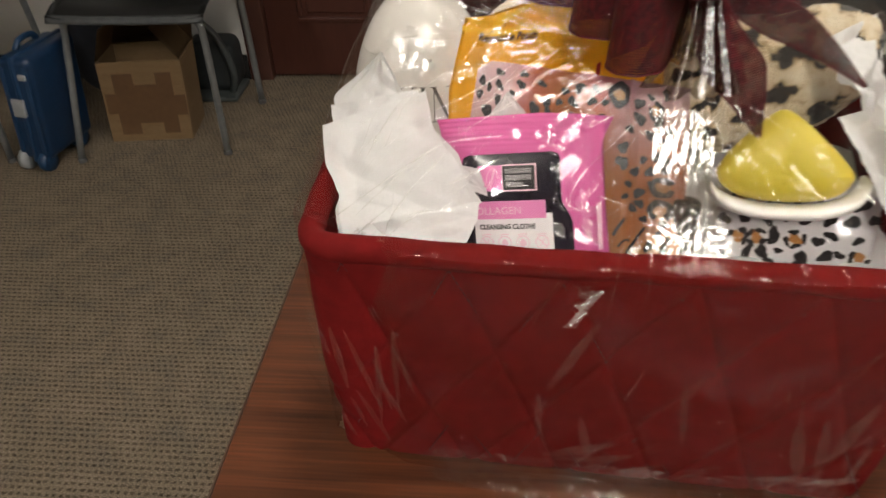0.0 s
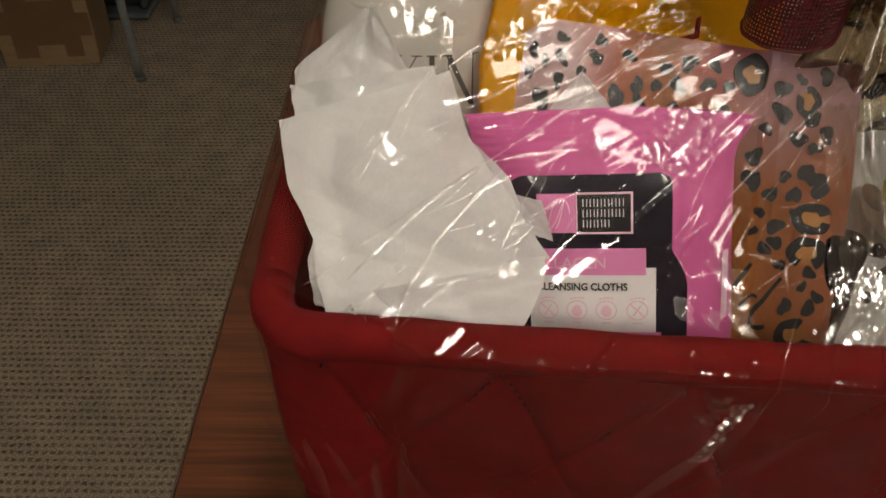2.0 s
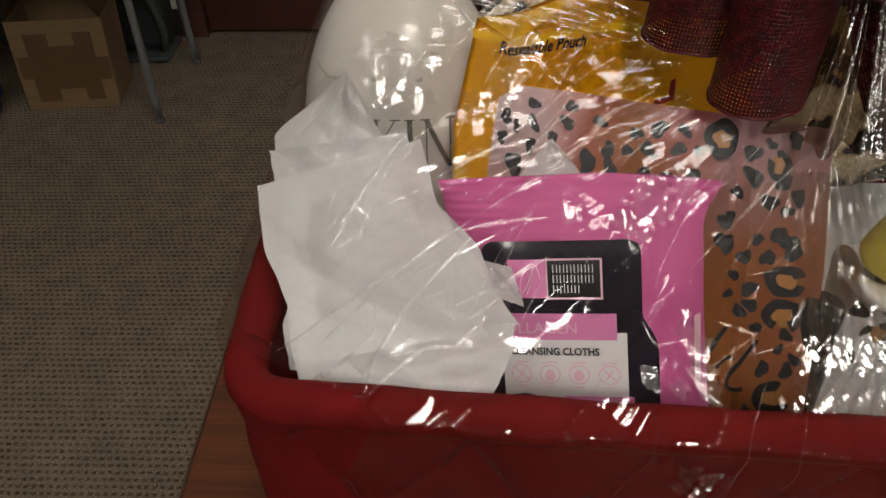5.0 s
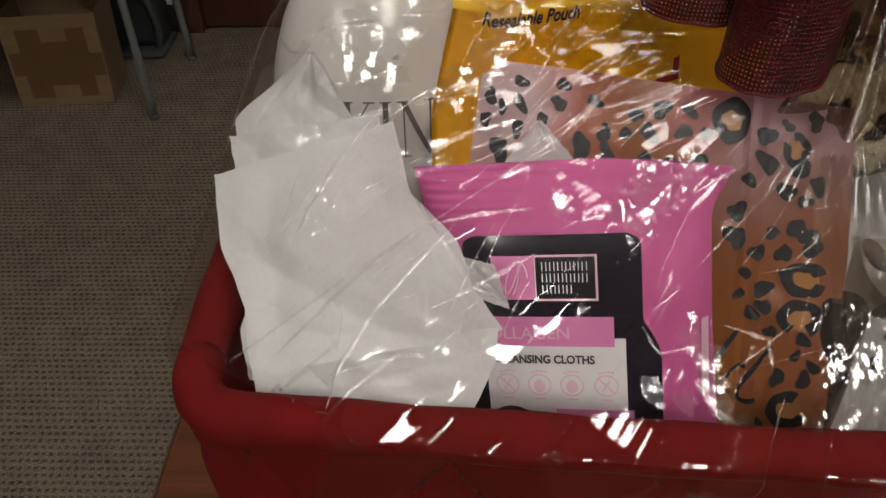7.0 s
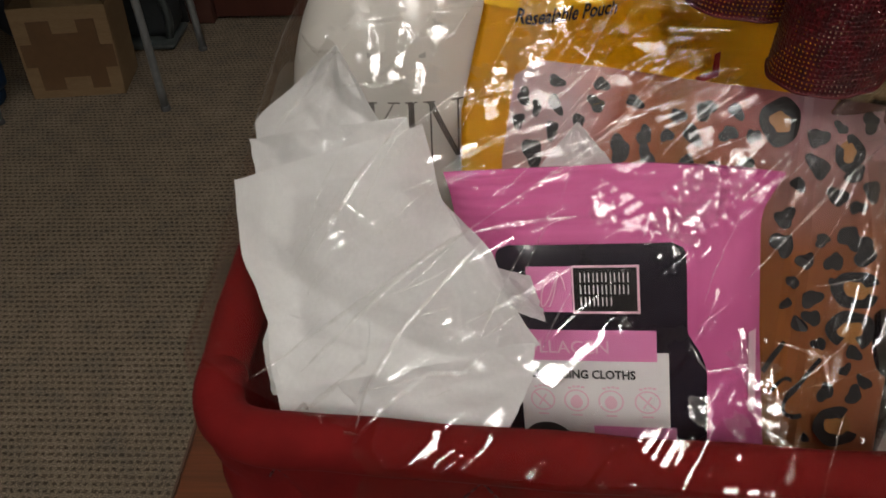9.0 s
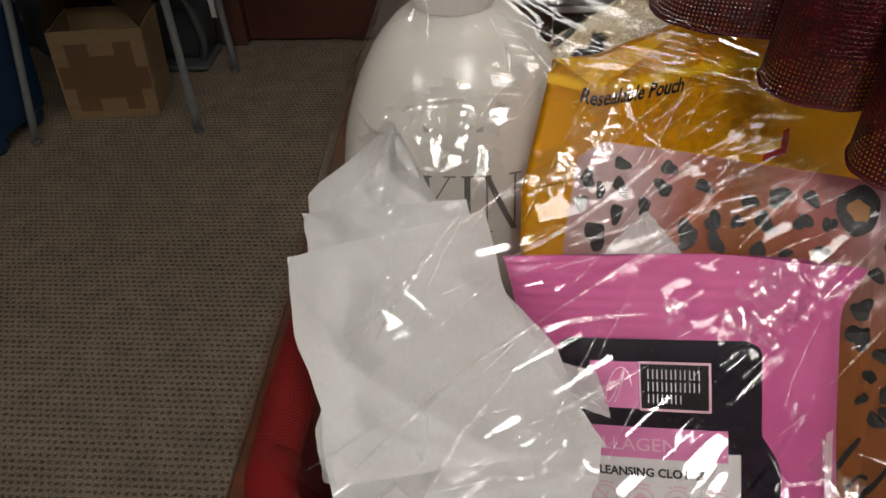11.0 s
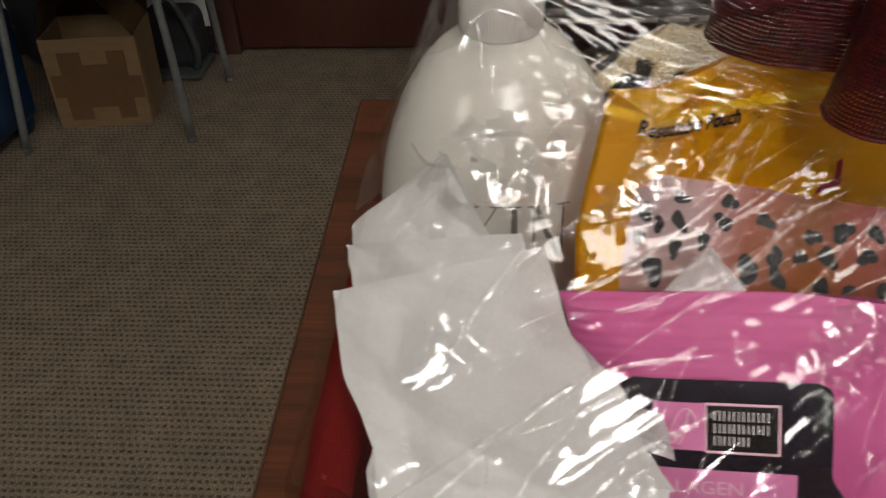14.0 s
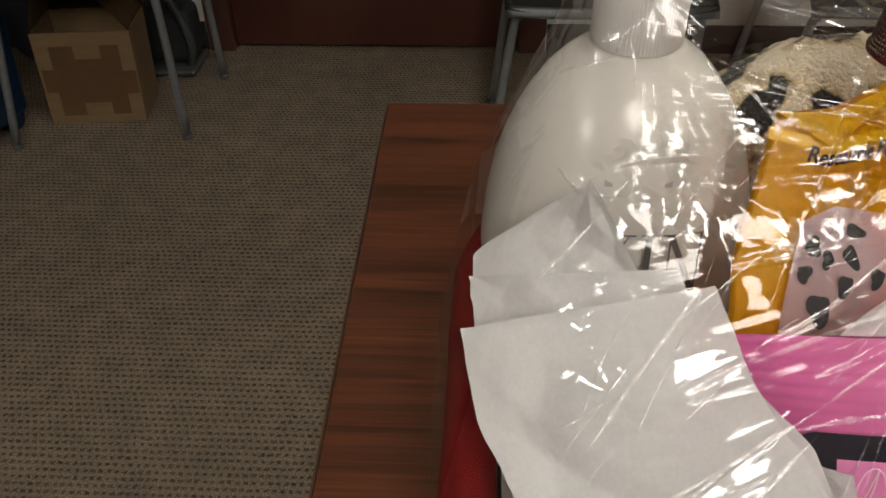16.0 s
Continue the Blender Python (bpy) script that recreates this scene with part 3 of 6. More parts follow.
# ---- chairs ----
def chair(cx, cy):
    """Stacking chair that faces -y; cx, cy: the middle of its seat."""
    c = base_of("stacking_chair", cx, cy, 0, "black plastic stacking chair on splayed grey steel tube legs", "chair", "chairs along the wall")
    hw, d = 0.205, 0.19
    def seat(u, v):
        x = (u - 0.5) * 2
        y = (v - 0.5) * 2
        k = (1 - 0.12 * max(0, y) ** 2) * hw * 1.08
        z = 0.452 + 0.012 * (abs(x) ** 3) - 0.02 * max(0, -y - 0.75) / 0.25 - 0.006 * (1 - x * x) * (1 - y * y) + 0.03 * max(0, y - 0.8) / 0.2
        return (cx + x * k, cy + y * d * 1.12, z)
    part("seat", thick(sheet(20, 20, seat), 0.012), BLACK_PLASTIC, c)
    def front(u, v):
        x = (u - 0.5) * 2
        return (cx + x * hw * 1.08, cy - d * 1.12 - 0.004 + 0.014 * v * v, 0.428 + 0.02 * v - 0.004 * (1 - x * x))
    part("front_lip", thick(sheet(20, 4, front), 0.005), LIP_LIT, c, "front lip of the seat, painted grey for its highlight")
    def back(u, v):
        x = (u - 0.5) * 2
        return (cx + x * hw * (1 - 0.1 * v * v), cy + d + 0.05 * v - 0.03 * (1 - x * x), 0.58 + 0.27 * v)
    part("backrest", thick(sheet(16, 12, back), 0.01), BLACK_PLASTIC, c)
    for s in (-1, 1):
        foot_f, foot_r = cx + s * 0.213 - (0.037 if s < 0 else 0.03), cx + s * 0.215 - 0.02
        toe = cy - d - 0.03 if s < 0 else cy - d + 0.03
        part("leg", tube(smooth_path([(foot_f, toe, 0.012), (cx + s * 0.2 - 0.004, cy - d + 0.012, 0.36), (cx + s * 0.188, cy - d + 0.012, 0.418), (cx + s * 0.15, cy - d + 0.07, 0.434)], 6), 0.0102, 12), STEEL, c)
        part("leg", tube(smooth_path([(foot_r, cy + d - 0.01, 0.012), (cx + s * 0.2, cy + d - 0.05, 0.37), (cx + s * 0.19, cy + d - 0.06, 0.425), (cx + s * 0.15, cy + d - 0.1, 0.434)], 6), 0.0102, 12), STEEL, c)
        part("back_tube", tube(smooth_path([(cx + s * 0.185, cy + d - 0.02, 0.432), (cx + s * 0.195, cy + d + 0.01, 0.55), (cx + s * 0.195, cy + d + 0.045, 0.8)], 6), 0.0105, 12), STEEL, c)
        for fx, fy in ((foot_f, toe + 0.001), (foot_r, cy + d - 0.009)):
            part("glide", lathe([(0.0125, 0), (0.0135, 0.004), (0.0122, 0.014)], fx, fy, 16), GLIDE, c, "dark rubber glide")
    return c


near_chair = chair(-0.865, 2.765)
copy_thing(near_chair, pose(-1.52, 2.70, 0))
copy_thing(near_chair, pose(0.36, 2.63, 0))
copy_thing(near_chair, pose(0.99, 2.64, 0))

# ---- things under and beside the chairs ----
def carton():
    c = base_of("cardboard_box", -0.96, 2.85, 0, "open brown cardboard box patched with darker brown paper, on the carpet", "box")
    m = pose(-0.955, 2.757, 0, 0, 0, 6)
    w, d, h = 0.126, 0.078, 0.262
    lean = 0.018
    sh = Matrix.Identity(4)
    sh[0][2] = lean / h
    mm = m @ sh
    def p(name, bm, mat, label="", smooth=False):
        return part(name, moved(bm, mm), mat, c, label, smooth)
    p("front_panel", box(-w, w, -d, -d + 0.005, 0.001, h, 0.0015), CARDBOARD)
    p("back_panel", box(-w, w, d - 0.005, d, 0.001, h, 0.0015), CARDBOARD)
    p("side_panel", box(-w, -w + 0.005, -d + 0.0055, d - 0.0055, 0.001, h, 0.0015), CARDBOARD)
    p("side_panel", box(w - 0.005, w, -d + 0.0055, d - 0.0055, 0.001, h, 0.0015), CARDBOARD)
    p("bottom", box(-w + 0.006, w - 0.006, -d + 0.006, d - 0.006, 0.001, 0.006), CARDBOARD_IN)
    cross = [(-0.93, 0.37), (-0.93, 0.62), (-0.68, 0.62), (-0.68, 0.86), (-0.2, 0.86), (-0.2, 0.72), (0.34, 0.72), (0.34, 0.86), (0.72, 0.86), (0.72, 0.58), (0.98, 0.58), (0.98, 0.33), (0.72, 0.33), (0.72, 0.1), (0.35, 0.1), (0.35, 0.24), (-0.22, 0.24), (-0.22, 0.1), (-0.7, 0.1), (-0.7, 0.37)]
    bm = bmesh.new()
    f = bm.faces.new([bm.verts.new((x * w, -d - 0.0006, z * h)) for x, z in cross])
    ex = bmesh.ops.extrude_face_region(bm, geom=[f])
    for v in ex["geom"]:
        if isinstance(v, bmesh.types.BMVert):
            v.co.y -= 0.0012
    p("paper_patch", bm, CARDBOARD_DARK, "darker brown paper patch")
    for s, k in ((-1, 0.03), (1, 0.075)):
        fl = sheet(6, 6, lambda u, v: (s * (w - 0.001 - k * v), -d + 2 * d * u, h + 0.1 * v - 0.006 * math.sin(3 * u)))
        p("flap", thick(fl, 0.004), CARDBOARD, "raised side flap", True)
    fl = sheet(6, 6, lambda u, v: (-w + 2 * w * u, d + 0.035 * v, h + 0.11 * v))
    p("flap", thick(fl, 0.004), CARDBOARD_IN, "raised back flap", True)
    fl = sheet(6, 4, lambda u, v: (-w + 0.008 + (2 * w - 0.016) * u, -d + 0.006 + 0.03 * v, h - 0.075 * v - 0.002))
    p("flap", thick(fl, 0.004), CARDBOARD_IN, "front flap folded in", True)


carton()


def blue_case():
    c = base_of("rolling_case", -1.2, 2.65, 0, "blue hard plastic rolling case standing on the carpet", "case")
    lean = Matrix.Identity(4)
    lean[0][2] = 0.13
    m = pose(-1.2, 2.64, 0, 0, 0, -10) @ lean
    part("shell", moved(box(-0.052, 0.052, -0.15, 0.06, 0.035, 0.355, 0.02, 3), m), BLUE_PLASTIC, c)
    part("seam_rib", moved(joined(box(-0.008, 0.008, -0.154, 0.064, 0.03, 0.36, 0.004), box(-0.045, -0.03, -0.153, -0.15, 0.06, 0.33, 0.001), box(0.03, 0.045, -0.153, -0.15, 0.06, 0.33, 0.001)), m), BLUE_DARK, c)
    part("latch", moved(box(-0.03, 0.012, -0.158, -0.149, 0.18, 0.235, 0.003), m), GREY_PLASTIC, c, "grey latch")
    part("latch", moved(box(0.014, 0.04, -0.158, -0.149, 0.295, 0.312, 0.003), m), GREY_PLASTIC, c, "grey latch")
    part("handle", moved(tube(smooth_path([(-0.03, -0.09, 0.353), (-0.03, -0.07, 0.374), (-0.03, -0.02, 0.374), (-0.03, 0.0, 0.353)], 5), 0.009), m), BLUE_DARK, c)
    for y in (-0.12, 0.03):
        part("wheel", moved(moved(lathe([(0.01, -0.013), (0.03, -0.012), (0.032, 0), (0.03, 0.012), (0.01, 0.013)], 0, 0, 24), pose(0, 0, 0, 0, 90, 0)), pose(-1.2, 2.64, 0, 0, 0, -10) @ pose(-0.035, y - 0.02, 0.0325)), GREY_PLASTIC, c, "grey wheel")
        part("wheel", moved(moved(lathe([(0.01, -0.013), (0.03, -0.012), (0.032, 0), (0.03, 0.012), (0.01, 0.013)], 0, 0, 24), pose(0, 0, 0, 0, 90, 0)), pose(-1.2, 2.64, 0, 0, 0, -10) @ pose(0.035, y - 0.02, 0.0325)), BLUE_DARK, c)


blue_case()


def machine():
    c = base_of("upright_machine", -0.83, 3.03, 0, "dark wheeled machine with a dark curved tube, against the wall", "machine")
    part("body", box(-0.93, -0.76, 2.98, 3.11, 0.018, 0.19, 0.035, 4), DARK_CLOTH, c)
    part("foot", box(-0.94, -0.755, 2.94, 3.1, 0.002, 0.02, 0.008), DARK_GREY, c, "dark base plate")
    part("tube", tube(smooth_path([(-0.78, 2.99, 0.021), (-0.765, 2.98, 0.1), (-0.8, 2.98, 0.22), (-0.89, 2.99, 0.31), (-0.93, 3.0, 0.42)], 8), 0.012, 12), DARK_GREY, c, "bent dark grey tube")


machine()


def dark_bag():
    """A slumped bag: a bulging rounded body with a strap and a zip line."""
    b = base_of("dark_bag", -1.14, 3.02, 0, "dark navy fabric bag standing against the wall", "bag")
    def body(u, v):
        a = 2 * math.pi * u
        k = (1 - abs(2 * v - 1) ** 5) ** 0.4
        x = math.copysign(abs(math.cos(a)) ** 0.5, math.cos(a)) * 0.19 * k
        y = math.copysign(abs(math.sin(a)) ** 0.6, math.sin(a)) * 0.085 * k
        return (-1.13 + x + 0.008 * noise.noise((x * 9, v * 5, 1)), 3.03 + y + 0.008 * noise.noise((x * 9, v * 5, 7)), 0.003 + 0.42 * v)
    part("body", sheet(60, 40, body), BAG_CLOTH, b)
    part("strap", tube(smooth_path([(-1.22, 2.965, 0.36), (-1.2, 2.95, 0.415), (-1.14, 2.95, 0.432), (-1.08, 2.95, 0.415), (-1.06, 2.965, 0.36)], 6), 0.007, 8), BLACK_PLASTIC, b, "black carrying strap")


dark_bag()

# ---- the gift basket on the table ----
# corners of the basket, seen from above: front left, front right, back right, back left
RIM_Z = 0.944
RIM_PLAN = [(0.0805, 0.895), (0.438, 0.870), (0.446, 1.090), (0.083, 1.106)]
FOOT_PLAN = [(0.083, 0.922), (0.424, 0.897), (0.436, 1.086), (0.089, 1.102)]


def rounded(plan, radii, per=10):
    """The outline of a four-cornered plan with rounded corners, the same number of points for each."""
    out = []
    pts = [Vector(p) for p in plan]
    for i, p in enumerate(pts):
        r, rn = radii[i], radii[(i + 1) % 4]
        a, b = (pts[i - 1] - p).normalized(), (pts[(i + 1) % 4] - p).normalized()
        s, e = p + a * r, p + b * r
        for k in range(per + 1):
            t = k / per
            out.append(s * (1 - t) ** 2 + p * 2 * t * (1 - t) + e * t * t)
        nxt = pts[(i + 1) % 4] + (p - pts[(i + 1) % 4]).normalized() * rn
        for k in range(1, 220):
            out.append(e.lerp(nxt, k / 220))
    return out


def grown(ring, d):
    """The outline moved outwards by d."""
    n = len(ring)
    out = []
    for i, p in enumerate(ring):
        t = (ring[(i + 1) % n] - ring[i - 1]).normalized()
        out.append(p + Vector((t.y, -t.x)) * d)
    return out


RIM = rounded(RIM_PLAN, (0.031, 0.035, 0.05, 0.085))
FOOT = rounded(FOOT_PLAN, (0.018, 0.02, 0.04, 0.075))
WALL_TOP = grown(RIM, -0.0012)


QUILT, QUILT_LEAN = 0.0575, 0.45


def basket():
    b = base_of("gift_basket", 0.26, 1.01, TABLE, "red quilted velvet storage basket with a padded rim, on the table", "basket")
    n = len(RIM)
    inner = {q: (grown(FOOT, -q), grown(WALL_TOP, -q)) for q in (0, 0.012)}
    def wall(u, v, inset):
        i = int(round(u * n)) % n
        p = FOOT[i].lerp(WALL_TOP[i], v)
        o = inner[inset][0][i].lerp(inner[inset][1][i], v)
        t = (RIM[(i + 1) % n] - RIM[i - 1]).normalized()
        out = Vector((t.y, -t.x))
        sag = (0.002 if out.y < -0.5 else 0.0) * math.sin(math.pi * v) + 0.002 * noise.noise((p.x * 14, p.y * 14, v * 4)) * math.sin(math.pi * v)
        z = TABLE + 0.003 + v * (RIM_Z - TABLE - 0.013)
        a, c = (p.x + p.y - 1.06 + QUILT_LEAN * (z - 0.93)) / QUILT, (p.x + p.y - 1.11 - QUILT_LEAN * (z - 0.914)) / QUILT
        quilt = min(abs(a - round(a)), abs(c - round(c)))
        sag -= 0.0026 * math.exp(-quilt / 0.045)
        q = o + out * sag
        return (q.x, q.y, z)
    part("wall", sheet(n, 70, lambda u, v: wall(u, v, 0)), VELVET, b)
    part("lining", sheet(n, 10, lambda u, v: wall(u, v, 0.012)), VELVET, b)
    bm = bmesh.new()
    bm.faces.new([bm.verts.new((p.x, p.y, TABLE + 0.004)) for p in grown(FOOT, -0.004)])
    part("bottom", bm, VELVET, b)
    ring = [(p.x, p.y, RIM_Z - 0.008 + 0.002 * noise.noise((p.x * 20, p.y * 20, 0))) for p in grown(RIM, -0.0075)]
    rim = tube(ring, [0.0078 + 0.0009 * noise.noise((p[0] * 40, p[1] * 40, 3)) for p in ring], 14, closed=True)
    part("rim", rim, VELVET, b, "padded red rim")
    # stitches in the quilting's valleys: slanting rows that cross
    stitches = []
    for k in range(-1, 5):
        for lean, x0, z0 in ((-QUILT_LEAN, 0.167, 0.93), (QUILT_LEAN, 0.217 - 2 * QUILT, 0.914)):
            for j in range(44):
                ends = []
                for z in (0.931 - j * 0.0042, 0.931 - j * 0.0042 - 0.0029):
                    x, f = x0 + k * QUILT + lean * (z - z0), (z - TABLE) / (RIM_Z - TABLE)
                    front = (0.922 - 0.073 * (x - 0.083)) * (1 - f) + (0.8965 - 0.07 * (x - 0.0805)) * f
                    ends.append((x, front - 0.0004, z))
                if 0.1 < ends[0][0] < 0.42 and ends[1][2] > TABLE + 0.01:
                    stitches.append(tube(ends, 0.00042, 5))
    tagged(part("quilt_stitching", joined(*stitches), VELVET_DARK, b, "dark crossing rows of quilting stitches"), kind="stuff")


basket()

# ---- what stands in the basket ----
def bottle():
    cx, cy, rx, ry = 0.138, 1.052, 0.047, 0.0425
    b = base_of("lotion_bottle", cx, cy, TABLE + 0.006, "large milky white plastic bottle with a ribbed white cap", "bottle")
    z0 = TABLE + 0.006
    prof = [(0.038, z0), (0.0445, z0 + 0.004), (rx, z0 + 0.02), (rx, 0.936), (0.0462, 0.951), (0.0449, 0.963), (0.0428, 0.975), (0.0399, 0.985), (0.0366, 0.9935), (0.0325, 1.0015), (0.0278, 1.0088), (0.0228, 1.0145), (0.0182, 1.0184), (0.0155, 1.0203), (0.0146, 1.0214), (0.0128, 1.0219), (0.0124, 1.034)]
    part("body", lathe(prof, cx, cy, 72, 1.0, ry / rx, 2.3), MILKY, b)
    bm = bmesh.new()
    steps = 240
    rings = []
    for r, z, ribbed in ((0.0136, 1.022, 0), (0.0139, 1.0226, 1), (0.0137, 1.0402, 1), (0.0134, 1.0418, 0), (0.0129, 1.0425, 0), (0.002, 1.0427, 0)):
        rings.append([bm.verts.new((cx - 0.0006 + (r + ribbed * 0.0002 * math.cos(a * 80)) * math.cos(a), cy + (r + ribbed * 0.0002 * math.cos(a * 80)) * math.sin(a), z)) for a in (2 * math.pi * i / steps for i in range(steps))])
    for a, c in zip(rings, rings[1:]):
        for i in range(steps):
            bm.faces.new((a[i], a[(i + 1) % steps], c[(i + 1) % steps], c[i]))
    bm.faces.new(rings[-1])
    part("cap", bm, CAP_WHITE, b, "ribbed white screw cap")
    def skin(x, z):
        k = (1 - (abs(x - cx) / rx) ** 2.3) ** (1 / 2.3)
        shrink = 1 - 0.16 * max(0, (z - 0.951) / 0.034) ** 2
        return (x, cy - ry * k * shrink - 0.0007, z)
    # tall capitals with thick and hairline strokes and fine serifs
    def stroke(x0, y0, x1, y1, w):
        return sheet(1, 8, lambda u, v: skin(x0 + (x1 - x0) * v + (u - 0.5) * w, 0.9545 + 0.0215 * (y0 + (y1 - y0) * v)))
    def serif(x, y):
        return sheet(4, 1, lambda u, v: skin(x + (u - 0.5) * 0.0042, 0.9545 + 0.0215 * y + (v - 0.5) * 0.0005))
    thick_w, thin_w = 0.0021, 0.0006
    letter_n = [stroke(0.1492, 0, 0.1492, 1, thin_w), stroke(0.1492, 1, 0.1588, 0, thick_w), stroke(0.1588, 0, 0.1588, 1, thin_w), serif(0.1492, 0), serif(0.1488, 1), serif(0.1588, 1)]
    letter_i = [stroke(0.1425, 0, 0.1425, 1, thick_w), serif(0.1425, 0), serif(0.1425, 1)]
    letter_k = [stroke(0.1285, 0, 0.1285, 1, thick_w), stroke(0.1288, 0.42, 0.1365, 1, thin_w), stroke(0.1312, 0.58, 0.1375, 0, thick_w), serif(0.1285, 0), serif(0.1285, 1), serif(0.1365, 1)]
    arc = [(0.1205 + 0.0028 * math.sin(q), 0.75 + 0.24 * math.cos(q)) for q in [0.9 - 0.35 * k for k in range(13)]]
    letter_s = [stroke(*a, *c, 0.0012) for a, c in zip(arc, arc[1:])] + [stroke(2 * 0.1205 - a[0], 1 - a[1], 2 * 0.1205 - c[0], 1 - c[1], 0.0012) for a, c in zip(arc, arc[1:])]
    for glyph in (letter_s, letter_k, letter_i, letter_n):
        part("lettering", joined(*glyph), GREY_INK, b, "grey printed capital letter", smooth=False)
    bars = joined(*[patch(x, x + 0.0024, 0.9902, 0.9926, skin, 3, 2) for x in (0.1278, 0.1336, 0.1396, 0.1456)])
    part("printed_mark", bars, PALE_GREY_INK, b, "fine grey bars", smooth=False)


bottle()


def crumpled(left, right, seed, amp, nu=64, nv=64, ragged=0.001):
    """A sheet of tissue between its left and right edges, each given from top to bottom, with soft bulges and a few sharp creases."""
    def edge(points):
        curved = smooth_path(points, 12)
        out = []
        for i, q in enumerate(curved):
            f = i / (len(curved) - 1) * (len(points) - 1)
            j = min(int(f), len(points) - 2)
            out.append(q.lerp(Vector(points[j]).lerp(Vector(points[j + 1]), f - j), 0.6))
        return out
    le, ri = edge(left), edge(right)
    def along(path, v):
        k = v * (len(path) - 1)
        i = min(int(k), len(path) - 2)
        return path[i].lerp(path[i + 1], k - i)
    rnd = random.Random(int(seed * 10))
    creases = [(rnd.uniform(0, 3.1), rnd.uniform(-0.5, 1.2), rnd.uniform(0.5, 1.0)) for _ in range(15)]
    nrm = (ri[0] - le[0]).cross(le[-1] - le[0]).normalized()
    def place(u, v):
        p = along(le, v).lerp(along(ri, v), u)
        h = 0.7 * noise.noise((u * 1.7 + seed, v * 1.7, seed * 1.7)) + 0.12 * noise.noise((u * 5 + seed, v * 5, seed))
        for a, o, w in creases:
            d = u * math.cos(a) + v * math.sin(a) - o
            h += w * 0.55 * max(0, 1 - abs(d) / 0.13) * min(1, 8 * u * (1 - u), 8 * v * (1 - v) + 0.2)
        e = 0.5 * ragged * noise.noise((u * 9, v * 9, seed + 9))
        return p + nrm * amp * (h - 0.5) + Vector((e, 0, e))
    return sheet(nu, nv, place)


def tissue(left, right, seed, amp, label, ragged=0.001):
    ob = part("tissue_paper", crumpled(left, right, seed, amp, ragged=ragged), TISSUE, None)
    return tagged(ob, label, "tissue paper", "tissue paper in the basket")


tissue([(0.1205, 1.003, 1.0035), (0.105, 1.0055, 0.988), (0.089, 1.005, 0.9742), (0.0905, 0.992, 0.945)], [(0.1215, 1.003, 1.0035), (0.133, 0.9915, 0.985), (0.143, 0.979, 0.968), (0.14, 0.963, 0.945)], 1.0, 0.0025, "white tissue paper standing to a point against the bottle")
tissue([(0.0885, 0.9985, 0.9705), (0.0905, 0.988, 0.957), (0.092, 0.967, 0.945)], [(0.1445, 0.983, 0.9885), (0.149, 0.971, 0.975), (0.155, 0.952, 0.95)], 2.0, 0.0028, "folded white tissue paper in front of the bottle")
tissue([(0.0868, 0.9813, 0.9655), (0.0915, 0.957, 0.955), (0.104, 0.935, 0.946), (0.11, 0.917, 0.936)], [(0.15, 0.9711, 0.9936), (0.157, 0.948, 0.9825), (0.171, 0.931, 0.968), (0.1835, 0.9205, 0.9535)], 3.0, 0.0042, "creased white tissue paper over the corner of the basket")
tissue([(0.102, 0.938, 0.948), (0.104, 0.925, 0.94), (0.11, 0.909, 0.931)], [(0.182, 0.922, 0.9545), (0.181, 0.914, 0.947), (0.1745, 0.9045, 0.936)], 4.0, 0.0018, "crumpled white tissue paper tucked behind the rim", 0.0008)
tissue([(0.106, 0.95, 0.954), (0.1, 0.935, 0.938), (0.102, 0.925, 0.925)], [(0.135, 0.935, 0.958), (0.135, 0.92, 0.944), (0.13, 0.912, 0.93)], 5.0, 0.003, "crumpled white tissue paper in the corner", 0.002)
tissue([(0.1945, 0.9715, 0.9935), (0.185, 0.97, 0.98), (0.176, 0.966, 0.965)], [(0.1955, 0.9715, 0.9935), (0.206, 0.967, 0.982), (0.217, 0.961, 0.965)], 6.0, 0.001, "small pointed white tissue corner between the packs")
tissue([(0.385, 0.965, 0.99), (0.4, 0.945, 0.965), (0.405, 0.92, 0.93)], [(0.432, 1.03, 1.0), (0.434, 1.0, 0.965), (0.43, 0.98, 0.93)], 7.0, 0.008, "crumpled white tissue paper at the end of the basket", 0.003)
tissue([(0.375, 1.03, 0.998), (0.385, 1.0, 0.98), (0.395, 0.985, 0.96)], [(0.425, 1.09, 0.99), (0.43, 1.07, 0.965), (0.43, 1.05, 0.95)], 8.0, 0.008, "white tissue paper standing by the blanket", 0.003)
tissue([(0.166, 0.9415, 0.9655), (0.168, 0.937, 0.955)], [(0.181, 0.9365, 0.965), (0.186, 0.9325, 0.95)], 9.0, 0.0005, "torn scrap of white tissue paper on the pink pack", 0.001)
tissue([(0.1557, 0.9515, 0.9803), (0.159, 0.9402, 0.9686), (0.1621, 0.9294, 0.9576)], [(0.160, 0.947, 0.979), (0.1699, 0.9378, 0.9731), (0.1762, 0.9243, 0.9605)], 10.0, 0.0006, "narrow folded strip of white tissue paper", 0.0004)
tissue([(0.0995, 0.948, 0.9435), (0.103, 0.939, 0.9395), (0.108, 0.931, 0.936)], [(0.1565, 0.941, 0.969), (0.1575, 0.9335, 0.9585), (0.152, 0.925, 0.95)], 11.0, 0.0012, "second fold of thin white tissue paper", 0.0006)
tissue([(0.378, 0.985, 0.972), (0.39, 0.965, 0.955), (0.4, 0.94, 0.935)], [(0.43, 0.985, 0.99), (0.432, 0.96, 0.965), (0.432, 0.93, 0.94)], 12.0, 0.004, "crushed white tissue paper beside the yellow sponge", 0.002)
